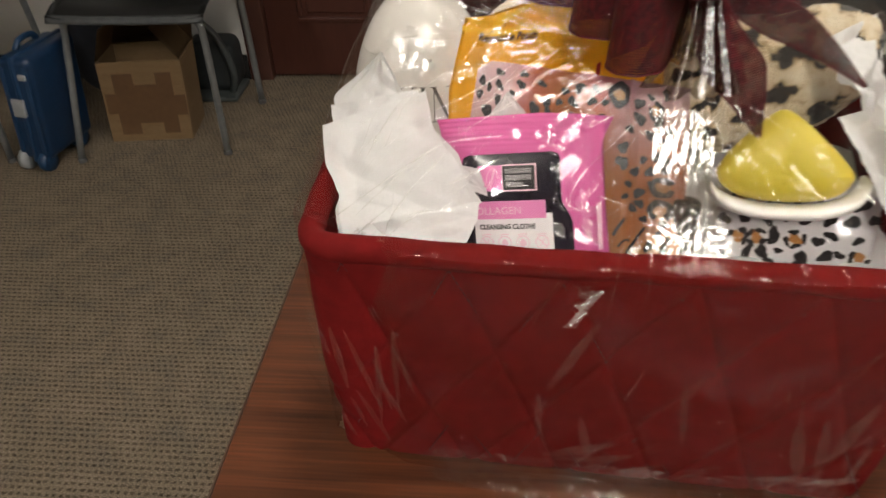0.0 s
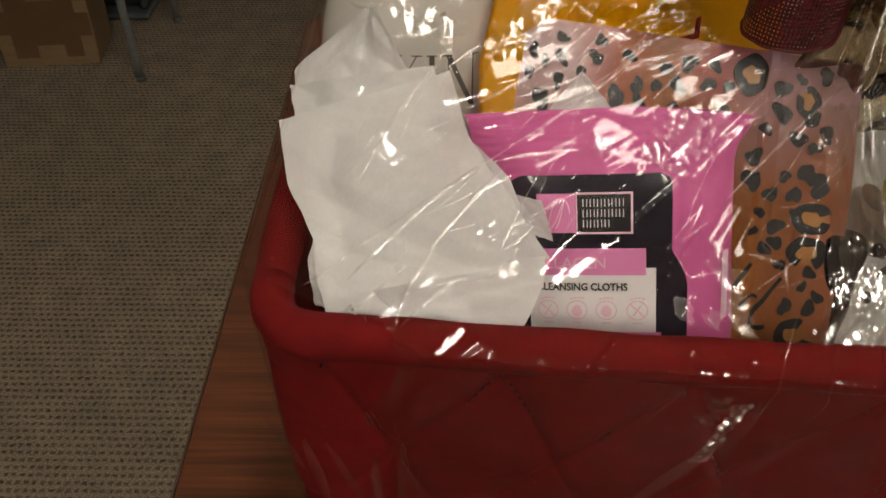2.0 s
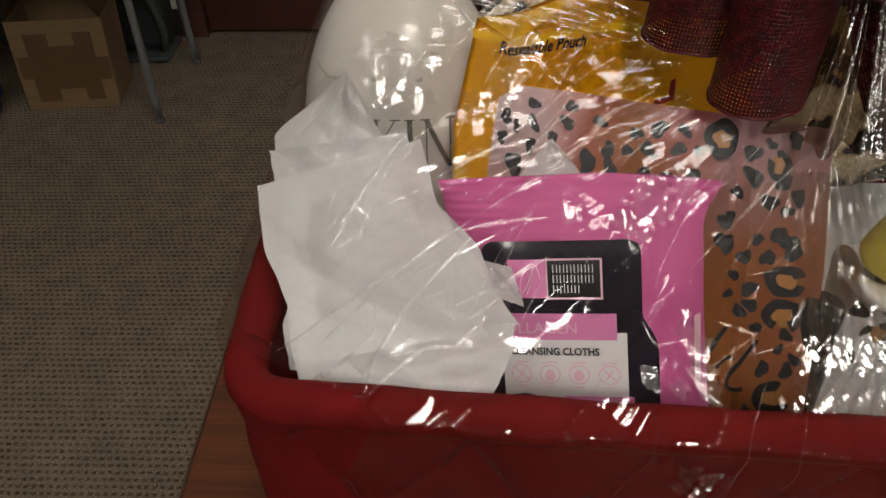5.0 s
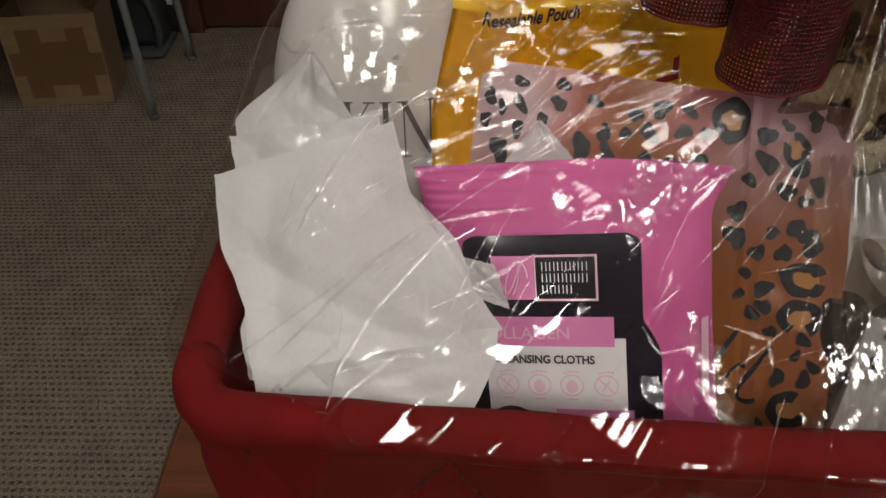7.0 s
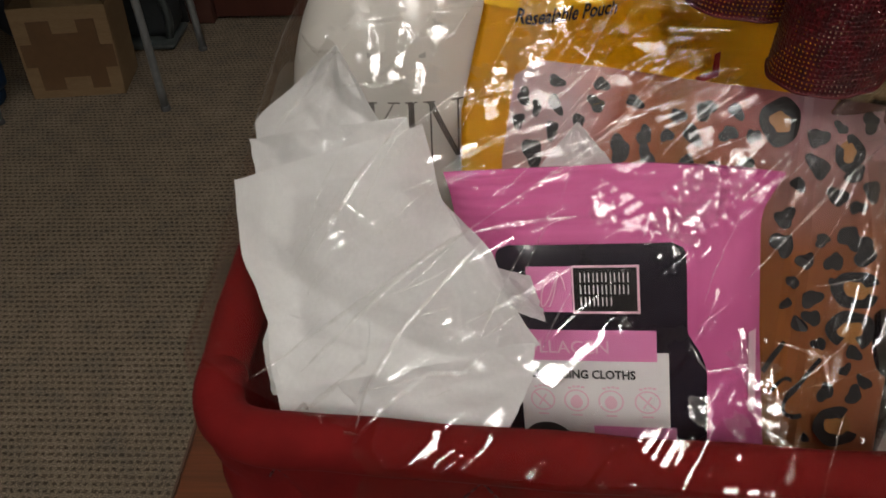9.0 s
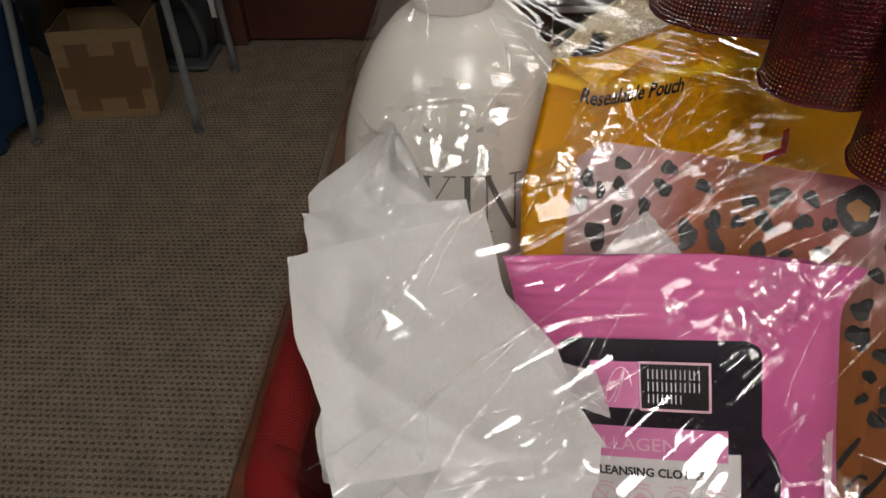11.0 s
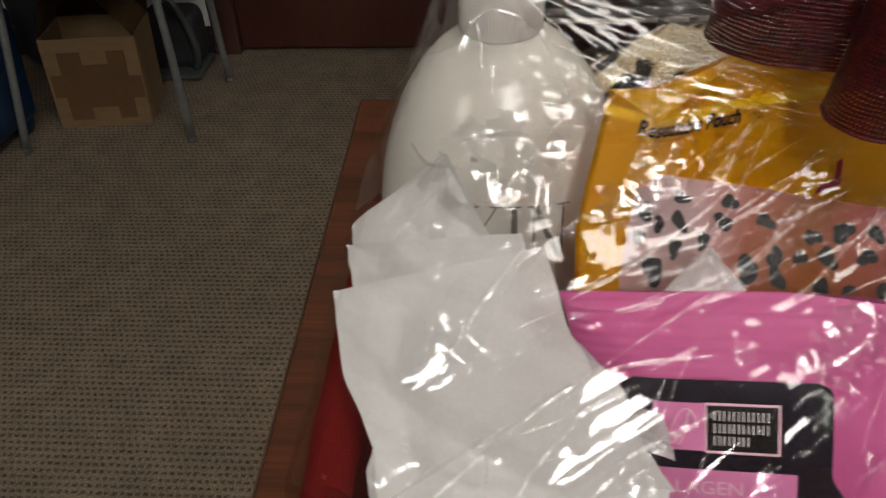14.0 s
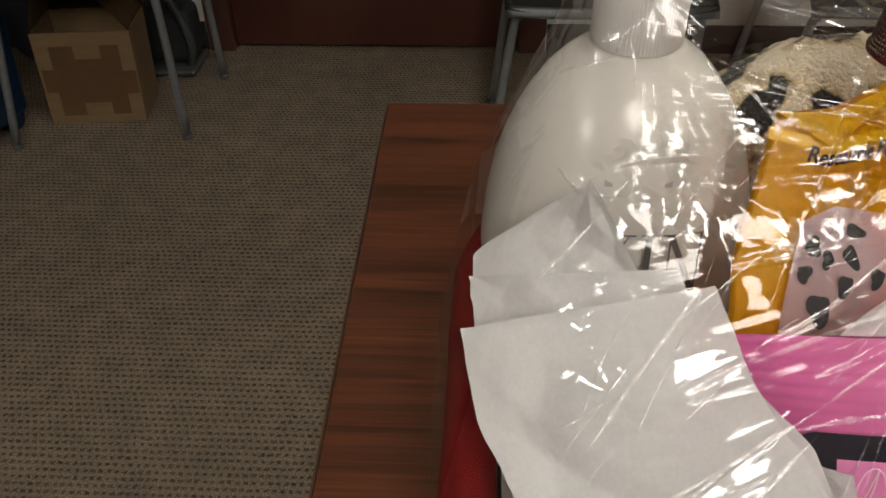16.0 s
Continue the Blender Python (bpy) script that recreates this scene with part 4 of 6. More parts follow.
# paper filling under the contents
fill = tagged(part("paper_filling", sheet(40, 30, lambda u, v: (0.1 + 0.325 * u, 0.915 + 0.155 * v, 0.885 + 0.012 * noise.noise((u * 9, v * 7, 4)) + 0.02 * v)), TISSUE, None), "crumpled white paper filling in the basket", "paper filling", kind="stuff")

# the pink pack of cloths: it leans back and is turned a little; across, up and out of its label
PACK = Matrix(((0.973, -0.0894, -0.2127, 0.2063), (-0.1611, 0.397, -0.9036, 0.9309), (0.1652, 0.9135, 0.3719, 0.9487), (0, 0, 0, 1)))


def pack_depth(a, c):
    """How far the puffed front lies behind the label's plane, in millimetres, at a across and c up."""
    u, v = max(-1, min(1, (a + 5) / 46)), max(-1, min(1, (c + 14) / 59))
    puff = (1 - abs(u) ** 4.5) ** 0.8 * (1 - max(0, v) ** 5.0) * (1 - max(0, -v) ** 6)
    return 16.5 * (1 - puff)


def pack_point(a, c, lift=0.0):
    return PACK @ Vector((a / 1000, c / 1000, (lift - pack_depth(a, c)) / 1000))


def cloth_pack():
    b = base_of("cleansing_cloth_pack", 0.2, 0.92, 0.88, "glossy pink soft pack of cleansing cloths with a black label", "cosmetic pack")
    top, foot = 45.5, -73.0

    def outline(u, v):
        """Across and up: a flared crimped seal above a waisted, bulging body."""
        c = foot + (top - foot) * v
        left = -52 + 5 * math.sin(math.pi * min(1, (45 - c) / 60)) if c > -15 else -47
        flare = max(0, (c - 27) / 18)
        right = 40 + 6.5 * min(1, flare) ** 1.6 + 2.5 * max(0, (-c - 5) / 60)
        a = left + (right - left) * u
        sag = -4.8 * max(0, (a - 5) / 42) ** 1.4 * min(1, max(0, (c - 20) / 20))
        return a, c + sag

    def front(u, v):
        a, c = outline(u, v)
        w = 2 * u - 1
        edge = (1 - abs(w) ** 7)
        seal = max(0, (c - 27) / 17)
        crease = 0.5 * math.sin(c * 2.3 + 0.8 * math.sin(a * 0.09)) * min(1, seal) * (0.7 - 0.5 * w)
        dent = 2.6 * math.exp(-((a - 30) / 5) ** 2 - ((c - 22) / 10) ** 2) + 1.8 * math.exp(-((a + 42) / 6) ** 2 - ((c - 12) / 14) ** 2)
        wrinkle = 0.9 * noise.noise((a * 0.09, c * 0.05, 1.5)) * (1 - 0.7 * (abs(a + 7) < 28 and c < 26)) + 0.7 * max(0, abs(w) - 0.6) * math.sin(c * 0.42 + 2 * noise.noise((c * 0.05, 0, 2)))
        return PACK @ Vector((a / 1000, c / 1000, (-pack_depth(a, c) + edge * (crease + wrinkle - dent)) / 1000))

    def rear(u, v):
        a, c = outline(u, v)
        return PACK @ Vector((a / 1000, c / 1000, (-16.5 - 0.6 - 0.75 * (16.5 - pack_depth(a, c))) / 1000))
    part("front", sheet(80, 300, front), PINK_FILM, b)
    part("rear", sheet(24, 30, rear), PINK_FILM, b)
    lift = lambda h: (lambda a, c: pack_point(a, c, h + 1.3))

    def panel(u, v):
        c = -60 + 86 * v
        if c > -1:
            half = 27.2 - 4 + math.sqrt(max(0, 16 - max(0, c - 22) ** 2)) if c > 22 else 27.2
        else:
            half = 27.2 + 5.2 * math.sin(min(1, (-c - 1) / 14) * math.pi / 2)
        return pack_point(-7.6 + (2 * u - 1) * half, c, 1.0)
    label = part("label", sheet(30, 60, panel), NAVY, b, "black label panel")
    frame_bars = joined(patch(-12.2, 6.8, 19.6, 20.3, lift(0.5), 14, 1), patch(-12.2, 6.8, 5.8, 6.5, lift(0.5), 14, 1), patch(6.1, 6.8, 6.5, 19.6, lift(0.5), 1, 10), patch(-12.2, -11.7, 6.5, 19.6, lift(0.5), 1, 10))
    part("logo_field", patch(-11.8, 6.4, 6.2, 20.0, lift(0.2), 12, 8), BLACK_INK, label, "black logo field")
    part("logo_frame", frame_bars, PALE_PINK, label, "thin pale frame round the logo field")
    part("logo_square", patch(-25.5, -12.3, 6.2, 20.0, lift(0.3), 8, 8), PINK_INK, label, "pink logo square")
    part("logo_swirl", tube([pack_point(-18.3 + 4.0 * math.cos(t) * (1 - t / 14), 13.2 + 5.2 * math.sin(t * 1.3), 1.9) for t in [k * 0.22 for k in range(40)]], 0.00022, 5), PALE_PINK, label)
    for count, c in ((6, 15.4), (6, 11.8), (4, 8.2)):
        for k in range(count):
            a = -9.9 + k * 2.42
            part("logo_bar", joined(patch(a, a + 0.35, c, c + 2.7, lift(0.5), 1, 3), patch(a + 1.3, a + 1.6, c, c + 2.7, lift(0.5), 1, 3)), WHITE_INK, label)
    part("name_band", patch(-31, 11.0, -9.3, 0.6, lift(0.5), 20, 6), PINK_INK, label, "pink band")
    part("name_lettering", letters("COLLAGEN", 4.1, lambda x, y: pack_point(-32.0 + x * 0.98, -6.6 + y, 2.3)), PALE_PINK, label, smooth=False)
    part("white_card", patch(-29.5, 14.3, -47, -6.6, lift(0.3), 20, 20), WHITE_INK, label, "white label field")
    part("kind_lettering", letters("CLEANSING CLOTHS", 2.7, lambda x, y: pack_point(-26.6 + x * 0.86, -14.9 + y, 2.1), bold=0.12), BLACK_INK, label, smooth=False)
    for k, a in enumerate((-23.0, -12.8, -2.6, 8.0)):
        c = -22.5
        ring = ring_patch(a, c, 3.3, 3.75, lift(0.6))
        if k in (0, 3):
            sign = [ring, flat([(a - 2.6, c + 2.2), (a - 2.2, c + 2.6), (a + 2.6, c - 2.2), (a + 2.2, c - 2.6)], lift(0.7)), flat([(a - 1.5, c - 2.0), (a - 1.1, c - 2.2), (a + 1.4, c + 1.7), (a + 1.0, c + 2.0)], lift(0.6))]
        else:
            sign = [ring, flat([(a + 1.9 * math.cos(t) * (1 - 0.3 * max(0, math.sin(t))), c - 0.3 + 2.3 * math.sin(t)) for t in [q * math.pi / 9 for q in range(18)]], lift(0.7))]
        part("icon", joined(*sign), PALE_PINK, label, "pink round icon", smooth=False)
        part("icon_caption", joined(*[patch(a + e, a + e + 1.0, c + 4.4 - 0.09 * e * e, c + 5.0 - 0.09 * e * e, lift(0.5), 1, 1) for e in (-2.4, -1.1, 0.2, 1.5)], patch(a - 1.6, a + 1.6, c - 5.2, c - 4.7, lift(0.5), 3, 1)), PALE_PINK, label)
    part("corner_disc", flat([(-22 + 7.5 * math.cos(t), -36.5 + 6.4 * math.sin(t)) for t in [q * math.pi / 14 for q in range(28)]], lift(0.9)), BLACK_INK, label, smooth=False)
    part("size_band", patch(-7.9, 16.1, -42, -30.7, lift(0.9), 10, 4), PINK_INK, label)
    part("side_tab", patch(36.6, 38.8, -30, -4, lambda a, c: pack_point(a, c, 1.0), 4, 14), PALE_PINK, b, "pale printed strip on the side gusset")


cloth_pack()


def sheet_point(x, z, back, lift=0.0):
    """A point on the printed pouch that leans back behind the pink pack."""
    return Vector((x, max(0.92, 0.9795 + 0.62 * (z - 0.9884) - 0.126 * (x - 0.2565)) + back - lift, z))


def blob(cx, cz, r, rnd, squash, turn):
    n = 24
    ph = [rnd.uniform(0, 6.28) for _ in range(3)]
    out = []
    for k in range(n):
        a = 2 * math.pi * k / n
        q = r * (1 + 0.2 * math.sin(2 * a + ph[0]) + 0.15 * math.sin(3 * a + ph[1]) + 0.06 * math.sin(5 * a + ph[2]))
        x, z = q * math.cos(a), q * math.sin(a) * squash
        out.append((cx + x * math.cos(turn) - z * math.sin(turn), cz + x * math.sin(turn) + z * math.cos(turn)))
    return out


def rosette(cx, cz, rx, rz, rnd, place, gap=0.0, turn=0.0):
    """A thick uneven ring, open over part of its round, about a tan heart: the heart and the ring."""
    ph = [rnd.uniform(0, 6.28) for _ in range(4)]
    def at(a, k):
        return (cx + rx * k * math.cos(a) * (1 + 0.06 * math.sin(3 * a + ph[0])), cz + rz * k * math.sin(a) * (1 + 0.07 * math.sin(4 * a + ph[1])))
    heart = flat([at(2 * math.pi * q / 20, 0.72) for q in range(20)], lambda x, z: place(x, z, 0.0006))
    span = 2 * math.pi * (1 - gap)
    def band(u, v):
        a = turn + span * u
        inner = 0.46 + 0.07 * math.sin(2 * a + ph[2]) + 0.03 * math.sin(5 * a + ph[3])
        x, z = at(a, inner + (1.0 - inner) * v)
        return place(x, z, 0.0009)
    return heart, sheet(44, 2, band)


def leopard(x0, x1, z0, z1, pitch, size, seed, place):
    """Black blotches, and rosettes round tan hearts, scattered at an even spacing; two meshes to print."""
    rnd = random.Random(seed)
    dark, hearts = [], []
    rows, cols = int((z1 - z0) / pitch), int((x1 - x0) / pitch)
    for i in range(cols):
        for j in range(rows):
            x = x0 + (i + 0.5 + 0.5 * (j % 2) - 0.25 + rnd.uniform(-0.22, 0.22)) * pitch
            z = z1 - (j + 0.5 + rnd.uniform(-0.22, 0.22)) * pitch
            if not (x0 + size * 0.5 < x < x1 - size * 0.5 and z0 + size * 0.5 < z < z1 - size * 0.4):
                continue
            kind = rnd.random()
            if kind < 0.72:
                dark.append(blob(x, z, size * rnd.uniform(0.45, 0.85), rnd, rnd.uniform(0.5, 0.85), rnd.uniform(0, 3.1)))
            else:
                hearts.append(blob(x, z, size * 0.62, rnd, 0.85, rnd.uniform(0, 3.1)))
                start = rnd.uniform(0, 6.28)
                for k in range(rnd.choice((3, 4, 4))):
                    a = start + k * 1.6 + rnd.uniform(-0.2, 0.2)
                    dark.append(blob(x + size * 0.8 * math.cos(a), z + size * 0.72 * math.sin(a), size * 0.48, rnd, 0.55, a + 1.57))
    tip = lambda h: (lambda x, z: place(x, z, h))
    return joined(*[flat(o, tip(0.0006)) for o in hearts]), joined(*[flat(o, tip(0.0009)) for o in dark])


# spots of the pouch's print, in millimetres: across, height, radius
SPOTS_SIDE = [(259.6, 964, 2.9), (259.3, 957, 3.2), (274, 970.5, 2.6), (280, 968, 2.1), (283.6, 972.4, 2.5), (270.5, 959, 2.1), (278.5, 960, 3.1), (283, 956.5, 3.4), (266.2, 953, 2.2), (274.2, 953.6, 2.8), (274.4, 948, 1.5), (263, 946.7, 1.9),
              (261.4, 941, 1.7), (268.6, 943.4, 2.7), (269, 938.2, 2.6), (265.6, 935.6, 2.2), (271.6, 931.2, 1.9), (282, 929.5, 2.3), (280, 924.7, 1.7), (285.6, 921.8, 2.2), (283, 918, 2.3), (274.6, 918, 2.4), (269.4, 904.7, 1.4), (267.4, 985, 2.5),
              (273.5, 988, 1.8), (268, 977.8, 2.9), (278.5, 976.3, 2.5), (281.7, 989.5, 2.3), (289.3, 937, 1.5)]
SPOTS_TOP = [(217, 983.2, 2.3), (217.8, 978, 2.7), (209.7, 979, 3.3), (230, 975.3, 3.3), (223.7, 983.6, 1.8), (231.2, 984, 2.6), (234.8, 990.5, 2.7), (226.8, 988.8, 2.3), (243.8, 990.5, 2.1), (249, 984.4, 1.9), (241.8, 984.7, 2.3), (247.2, 976.4, 2.8),
             (237.4, 976.5, 1.7), (190.3, 996, 2.1), (180.3, 991.5, 2.2), (184.2, 988.8, 1.9), (190, 990, 2.5), (178.6, 985, 2.0), (189, 983, 2.2), (183, 976.8, 3.2), (203.9, 995.5, 2.3), (202.4, 990.5, 2.3), (214, 991.5, 2.2), (197, 985.5, 2.1), (262.9, 972.4, 2.2)]


def leopard_pouch():
    b = base_of("leopard_print_pouch", 0.235, 0.95, 0.86, "flat pouch printed with black leopard spots on pink and tan", "pouch")
    wave = lambda x, z: 0.0008 * noise.noise((x * 40, z * 30, 2)) + 0.0016 * math.exp(-((x - 0.2635) / 0.002) ** 2)
    place = lambda x, z, h=0.0: sheet_point(x, z, wave(x, z), h)
    def body(u, v):
        top = 0.9965 + 0.0045 * min(1, u / 0.06) - 0.0085 * max(0, u - 0.06)
        z = 0.86 + (top - 0.86) * v
        x0 = 0.1735 + 0.0045 * max(0, (z - 0.974) / 0.026)
        x1 = 0.29 + 0.004 * min(1, max(0, (z - 0.9) / 0.05))
        return place(x0 + (x1 - x0) * u, z)
    part("body", thick(sheet(50, 60, body), -0.0005), LEOPARD_WARM, b, smooth=False)
    rnd = random.Random(5)
    spots = [blob(x / 1000, z / 1000, r / 1000 * 1.08, rnd, rnd.uniform(0.7, 0.98), rnd.uniform(0, 3.1)) for x, z, r in SPOTS_SIDE + SPOTS_TOP]
    # below the pink pack's edge the print goes on unseen but for a few spots
    spots += [blob(0.262 + 0.009 * (k % 3) + rnd.uniform(-0.002, 0.002), 0.897 - 0.0085 * (k // 3), 0.0022, rnd, 0.8, rnd.uniform(0, 3)) for k in range(9)]
    tagged(part("black_print", joined(*[flat(o, lambda x, z: place(x, z, 0.0009)) for o in spots]), BLACK_INK, b, "black leopard spots", smooth=False), kind="stuff")
    for x, z, rx, rz, gap, turn in ((0.2566, 0.9884, 0.0060, 0.0062, 0, 0), (0.2764, 0.9816, 0.0043, 0.0046, 0.12, 2.6), (0.2812, 0.9465, 0.0072, 0.0052, 0.1, 0.4), (0.2806, 0.9357, 0.0072, 0.0054, 0.16, 5.2), (0.2782, 0.9088, 0.0066, 0.0056, 0.2, 1.0)):
        heart, ring = rosette(x, z, rx, rz, rnd, place, gap, turn)
        part("rosette_heart", heart, TAN_INK, b, "tan heart of a rosette", smooth=False)
        part("rosette_ring", ring, BLACK_INK, b, "black ring of a rosette", smooth=False)
    # loose brush writing near the foot
    for line, w in ((((0.2555, 0.9222), (0.2585, 0.9268), (0.2617, 0.9306)), 0.0017), (((0.2582, 0.917), (0.2612, 0.9197), (0.2648, 0.9197)), 0.0012), (((0.2725, 0.9272), (0.2675, 0.9205), (0.2628, 0.9127), (0.2640, 0.9097), (0.268, 0.911)), 0.0014)):
        pts = smooth_path([(x, 0, z) for x, z in line], 6)
        def brush(u, v):
            k = min(int(u * (len(pts) - 1)), len(pts) - 2)
            p, d = pts[k].lerp(pts[k + 1], u * (len(pts) - 1) - k), (pts[k + 1] - pts[k]).normalized()
            return place(p.x - d.z * (v - 0.5) * w, p.z + d.x * (v - 0.5) * w, 0.001)
        part("brush_stroke", sheet(24, 1, brush), BLACK_INK, b, "black brush stroke", smooth=False)


leopard_pouch()


def amber_pouch():
    b = base_of("resealable_pouch", 0.225, 0.98, 0.86, "amber yellow plastic pouch with a folded corner and a seal strip", "pouch")
    def place(x, z, h=0.0):
        far = 1.0035 + (0.55 if x > 0.1782 else 0.2) * (x - 0.1782) + 0.62 * (z - 1.0125)
        near = sheet_point(x, z, 0).y + 0.0022
        y = max(far, near) + 0.001 * noise.noise((x * 40, z * 30, 2)) + 0.0012 * math.sin(x * 90) * max(0, (z - 1.0) / 0.02)
        return Vector((x, y - h, z))
    def body(u, v):
        x = 0.1605 + 0.1295 * u
        if u < 0.4:
            k = u / 0.4
            top = 1.0195 + 0.0045 * math.sin(min(1, k) * math.pi * 0.62)
        else:
            top = 1.0237 - 0.0205 * (u - 0.4) / 0.6
        z = 0.86 + (top - 0.86) * v
        return place(x + 0.0088 * (1 - u) * min(1, max(0, (z - 0.985) / 0.034)), z)
    part("body", thick(sheet(60, 70, body), -0.0012), AMBER, b)
    fold = sheet(10, 10, lambda u, v: place((0.1694 + (0.2118 - 0.1694) * u) * (1 - v) + v * (0.1829 + (0.2118 - 0.1829) * u), (1.0203 + (1.0238 - 1.0203) * u) * (1 - v) + v * (1.0146 + (1.0238 - 1.0146) * u), 0.0012 + 0.0025 * v * (1 - u)))
    part("folded_corner", thick(fold, 0.0005), AMBER_FOLD, b, "paler folded-over corner")
    part("seal_strip", patch(0.1678, 0.272, 0, 0.0028, lambda x, q: place(x, 1.0138 + q - 0.11 * (x - 0.168), 0.0007), 40, 3), AMBER_PALE, b, "pale seal strip")
    part("lettering", letters("Resealable Pouch", 0.0036, lambda x, y: place(0.1772 + x * 0.93 + y * 0.3, 1.0102 + y - x * 0.115, 0.0014), bold=0.00013), BLACK_INK, b, "black printed words", smooth=False)
    part("red_mark", flat([(0.2395, 0.9800), (0.2402, 0.9822), (0.2465, 0.9822), (0.2472, 0.9868), (0.2496, 0.9872), (0.2492, 0.9800)], lambda x, z: place(x, z, 0.0016)), RED_INK, b, "red printed shape", smooth=False)


amber_pouch()


def pale_box():
    b = base_of("leopard_print_box", 0.365, 0.965, 0.862, "pale grey box printed with black and tan leopard spots", "gift box")
    m = pose(0.362, 0.962, 0.862, -14, 0, -3)
    place = lambda x, z, h=0.0: m @ Vector((x, -0.0122 - h, z))
    part("body", moved(box(-0.046, 0.046, -0.012, 0.012, 0, 0.072, 0.003), m), LEOPARD_PALE, b)
    hearts, dark = leopard(-0.047, 0.047, 0.0, 0.072, 0.0112, 0.0062, 9, place)
    tagged(part("tan_print", hearts, TAN_INK, b, smooth=False), kind="stuff")
    tagged(part("black_print", dark, BLACK_INK, b, "black leopard spots", smooth=False), kind="stuff")


pale_box()


def lemon_pouch():
    b = base_of("yellow_sponge_pack", 0.348, 0.965, 0.925, "yellow rounded triangular sponge in a clear pack with a white base", "sponge pack")
    m = pose(0.3485, 0.956, 0.9305, -20, 0, -4)
    def outline(a):
        x, z = math.cos(a), math.sin(a)
        r = 0.0345 / max(0.6, (abs(x) ** 2.4 + abs(z) ** 2.4) ** (1 / 2.4))
        return r * x * (1.06 - 0.78 * max(0, z) ** 1.1) - 0.0045 * max(0, z), 0.021 + r * z * (0.98 if z > 0 else 0.5)
    def puff(side):
        def place(u, v):
            a = 2 * math.pi * u
            ox, oz = outline(a)
            k = math.sin(v * math.pi / 2)
            h = 0.013 * math.sqrt(max(0, 1 - k ** 3)) + 0.0004 * noise.noise((ox * 200 * k, oz * 200 * k, 1))
            return m @ Vector((ox * k, side * h, 0.021 + (oz - 0.021) * k))
        return sheet(48, 14, place)
    part("sponge", joined(puff(-1), puff(1)), LEMON, b)
    def base(u, v):
        a = math.pi * (1.02 + 0.96 * u)
        ox, oz = outline(a)
        t = 2 * math.pi * v
        return m @ Vector((ox * 1.13, 0.011 * math.cos(t) - 0.004, 0.018 + (oz - 0.021) * 1.12 + 0.0042 * math.sin(t)))
    part("base", sheet(40, 12, base), WHITE_PLASTIC, b, "white moulded base")


lemon_pouch()


def dark_tube():
    b = base_of("black_tube", 0.289, 0.93, 0.853, "slim glossy black cosmetic tube", "cosmetic tube")
    part("body", moved(lathe([(0.006, 0), (0.0085, 0.002), (0.009, 0.02), (0.009, 0.062), (0.0082, 0.066)], 0, 0, 28), pose(0.289, 0.93, 0.853, -10, 4, 0)), BLACK_GLOSS, b)
    part("cap", moved(lathe([(0.0075, 0.0665), (0.0078, 0.07), (0.0078, 0.088), (0.006, 0.09)], 0, 0, 28), pose(0.289, 0.93, 0.853, -10, 4, 0)), BLACK_GLOSS, b)


dark_tube()


def fleece():
    def place(u, v):
        a = 2 * math.pi * v
        x = 0.158 + 0.268 * u
        end = min(1, 5 * min(u, 1 - u) + 0.25)
        r = 0.046 * math.sqrt(end) * (1 + 0.1 * noise.noise((u * 6, math.cos(a), math.sin(a)))) + 0.0026 * noise.noise((u * 90, a * 9, 3)) + 0.003 * math.sin(3 * a + u * 4)
        return (x, 1.076 + 0.6 * r * math.cos(a), 0.959 + 0.95 * r * math.sin(a) + 0.012 * math.sin(u * 7))
    ob = part("fleece_blanket", sheet(140, 90, place), FUR, None)
    tagged(ob, "rolled cream fleece blanket with black and tan spots", "blanket")


fleece()
paper = part("paper_bag", box(0.452, 0.60, 0.86, 0.99, TABLE + 0.0005, TABLE + 0.05, 0.012, 3), CREAM, None)
tagged(paper, "folded cream paper beside the basket on the table", "paper")

# ---- the clear wrap, gathered under the bow ----
GATHER = Vector((0.293, 0.988, 1.004))


def wrap_planes():
    """The taut shape round the basket and all that stands in it, as flat faces."""
    bm = bmesh.new()
    pts = [(p.x, p.y, TABLE + 0.001) for p in grown(FOOT, 0.0075)[::33]] + [(p.x, p.y, RIM_Z - 0.002) for p in grown(RIM, 0.004)[::33]]
    pts += [(0.1365 + 0.0165 * math.cos(a), 1.052 + 0.0165 * math.sin(a), 1.044) for a in [k * math.pi / 6 for k in range(12)]]
    pts += [(0.138 + 0.0515 * math.cos(a), 1.052 + 0.046 * math.sin(a), 0.967) for a in [k * math.pi / 8 for k in range(16)]]
    pts += [(0.138 + 0.0385 * math.cos(a), 1.052 + 0.035 * math.sin(a), 0.998) for a in [k * math.pi / 8 for k in range(16)]]
    pts += [(0.21, 1.01, 1.026), (0.0885, 0.978, 0.967), (0.0895, 0.995, 0.968), (0.39, 0.95, 0.975), (0.425, 1.1, 1.005), (0.2, 1.12, 0.99), (0.4, 1.115, 0.99), tuple(GATHER)]
    vs = [bm.verts.new(p) for p in pts]
    bmesh.ops.convex_hull(bm, input=vs)
    bm.normal_update()
    mid = Vector((0.26, 1.01, 0.86))
    planes = []
    for f in bm.faces:
        n, c = f.normal.copy(), f.calc_center_median()
        if n.dot(c - mid) < 0:
            n = -n
        planes.append((n.x, n.y, n.z, n.dot(c)))
    bm.free()
    return np.array(planes)


def taut(x, z):
    """A point on the film's sloping front, between the rim and the bottle's cap."""
    return (x, 0.893 + (z - 0.946) / 0.67, z)


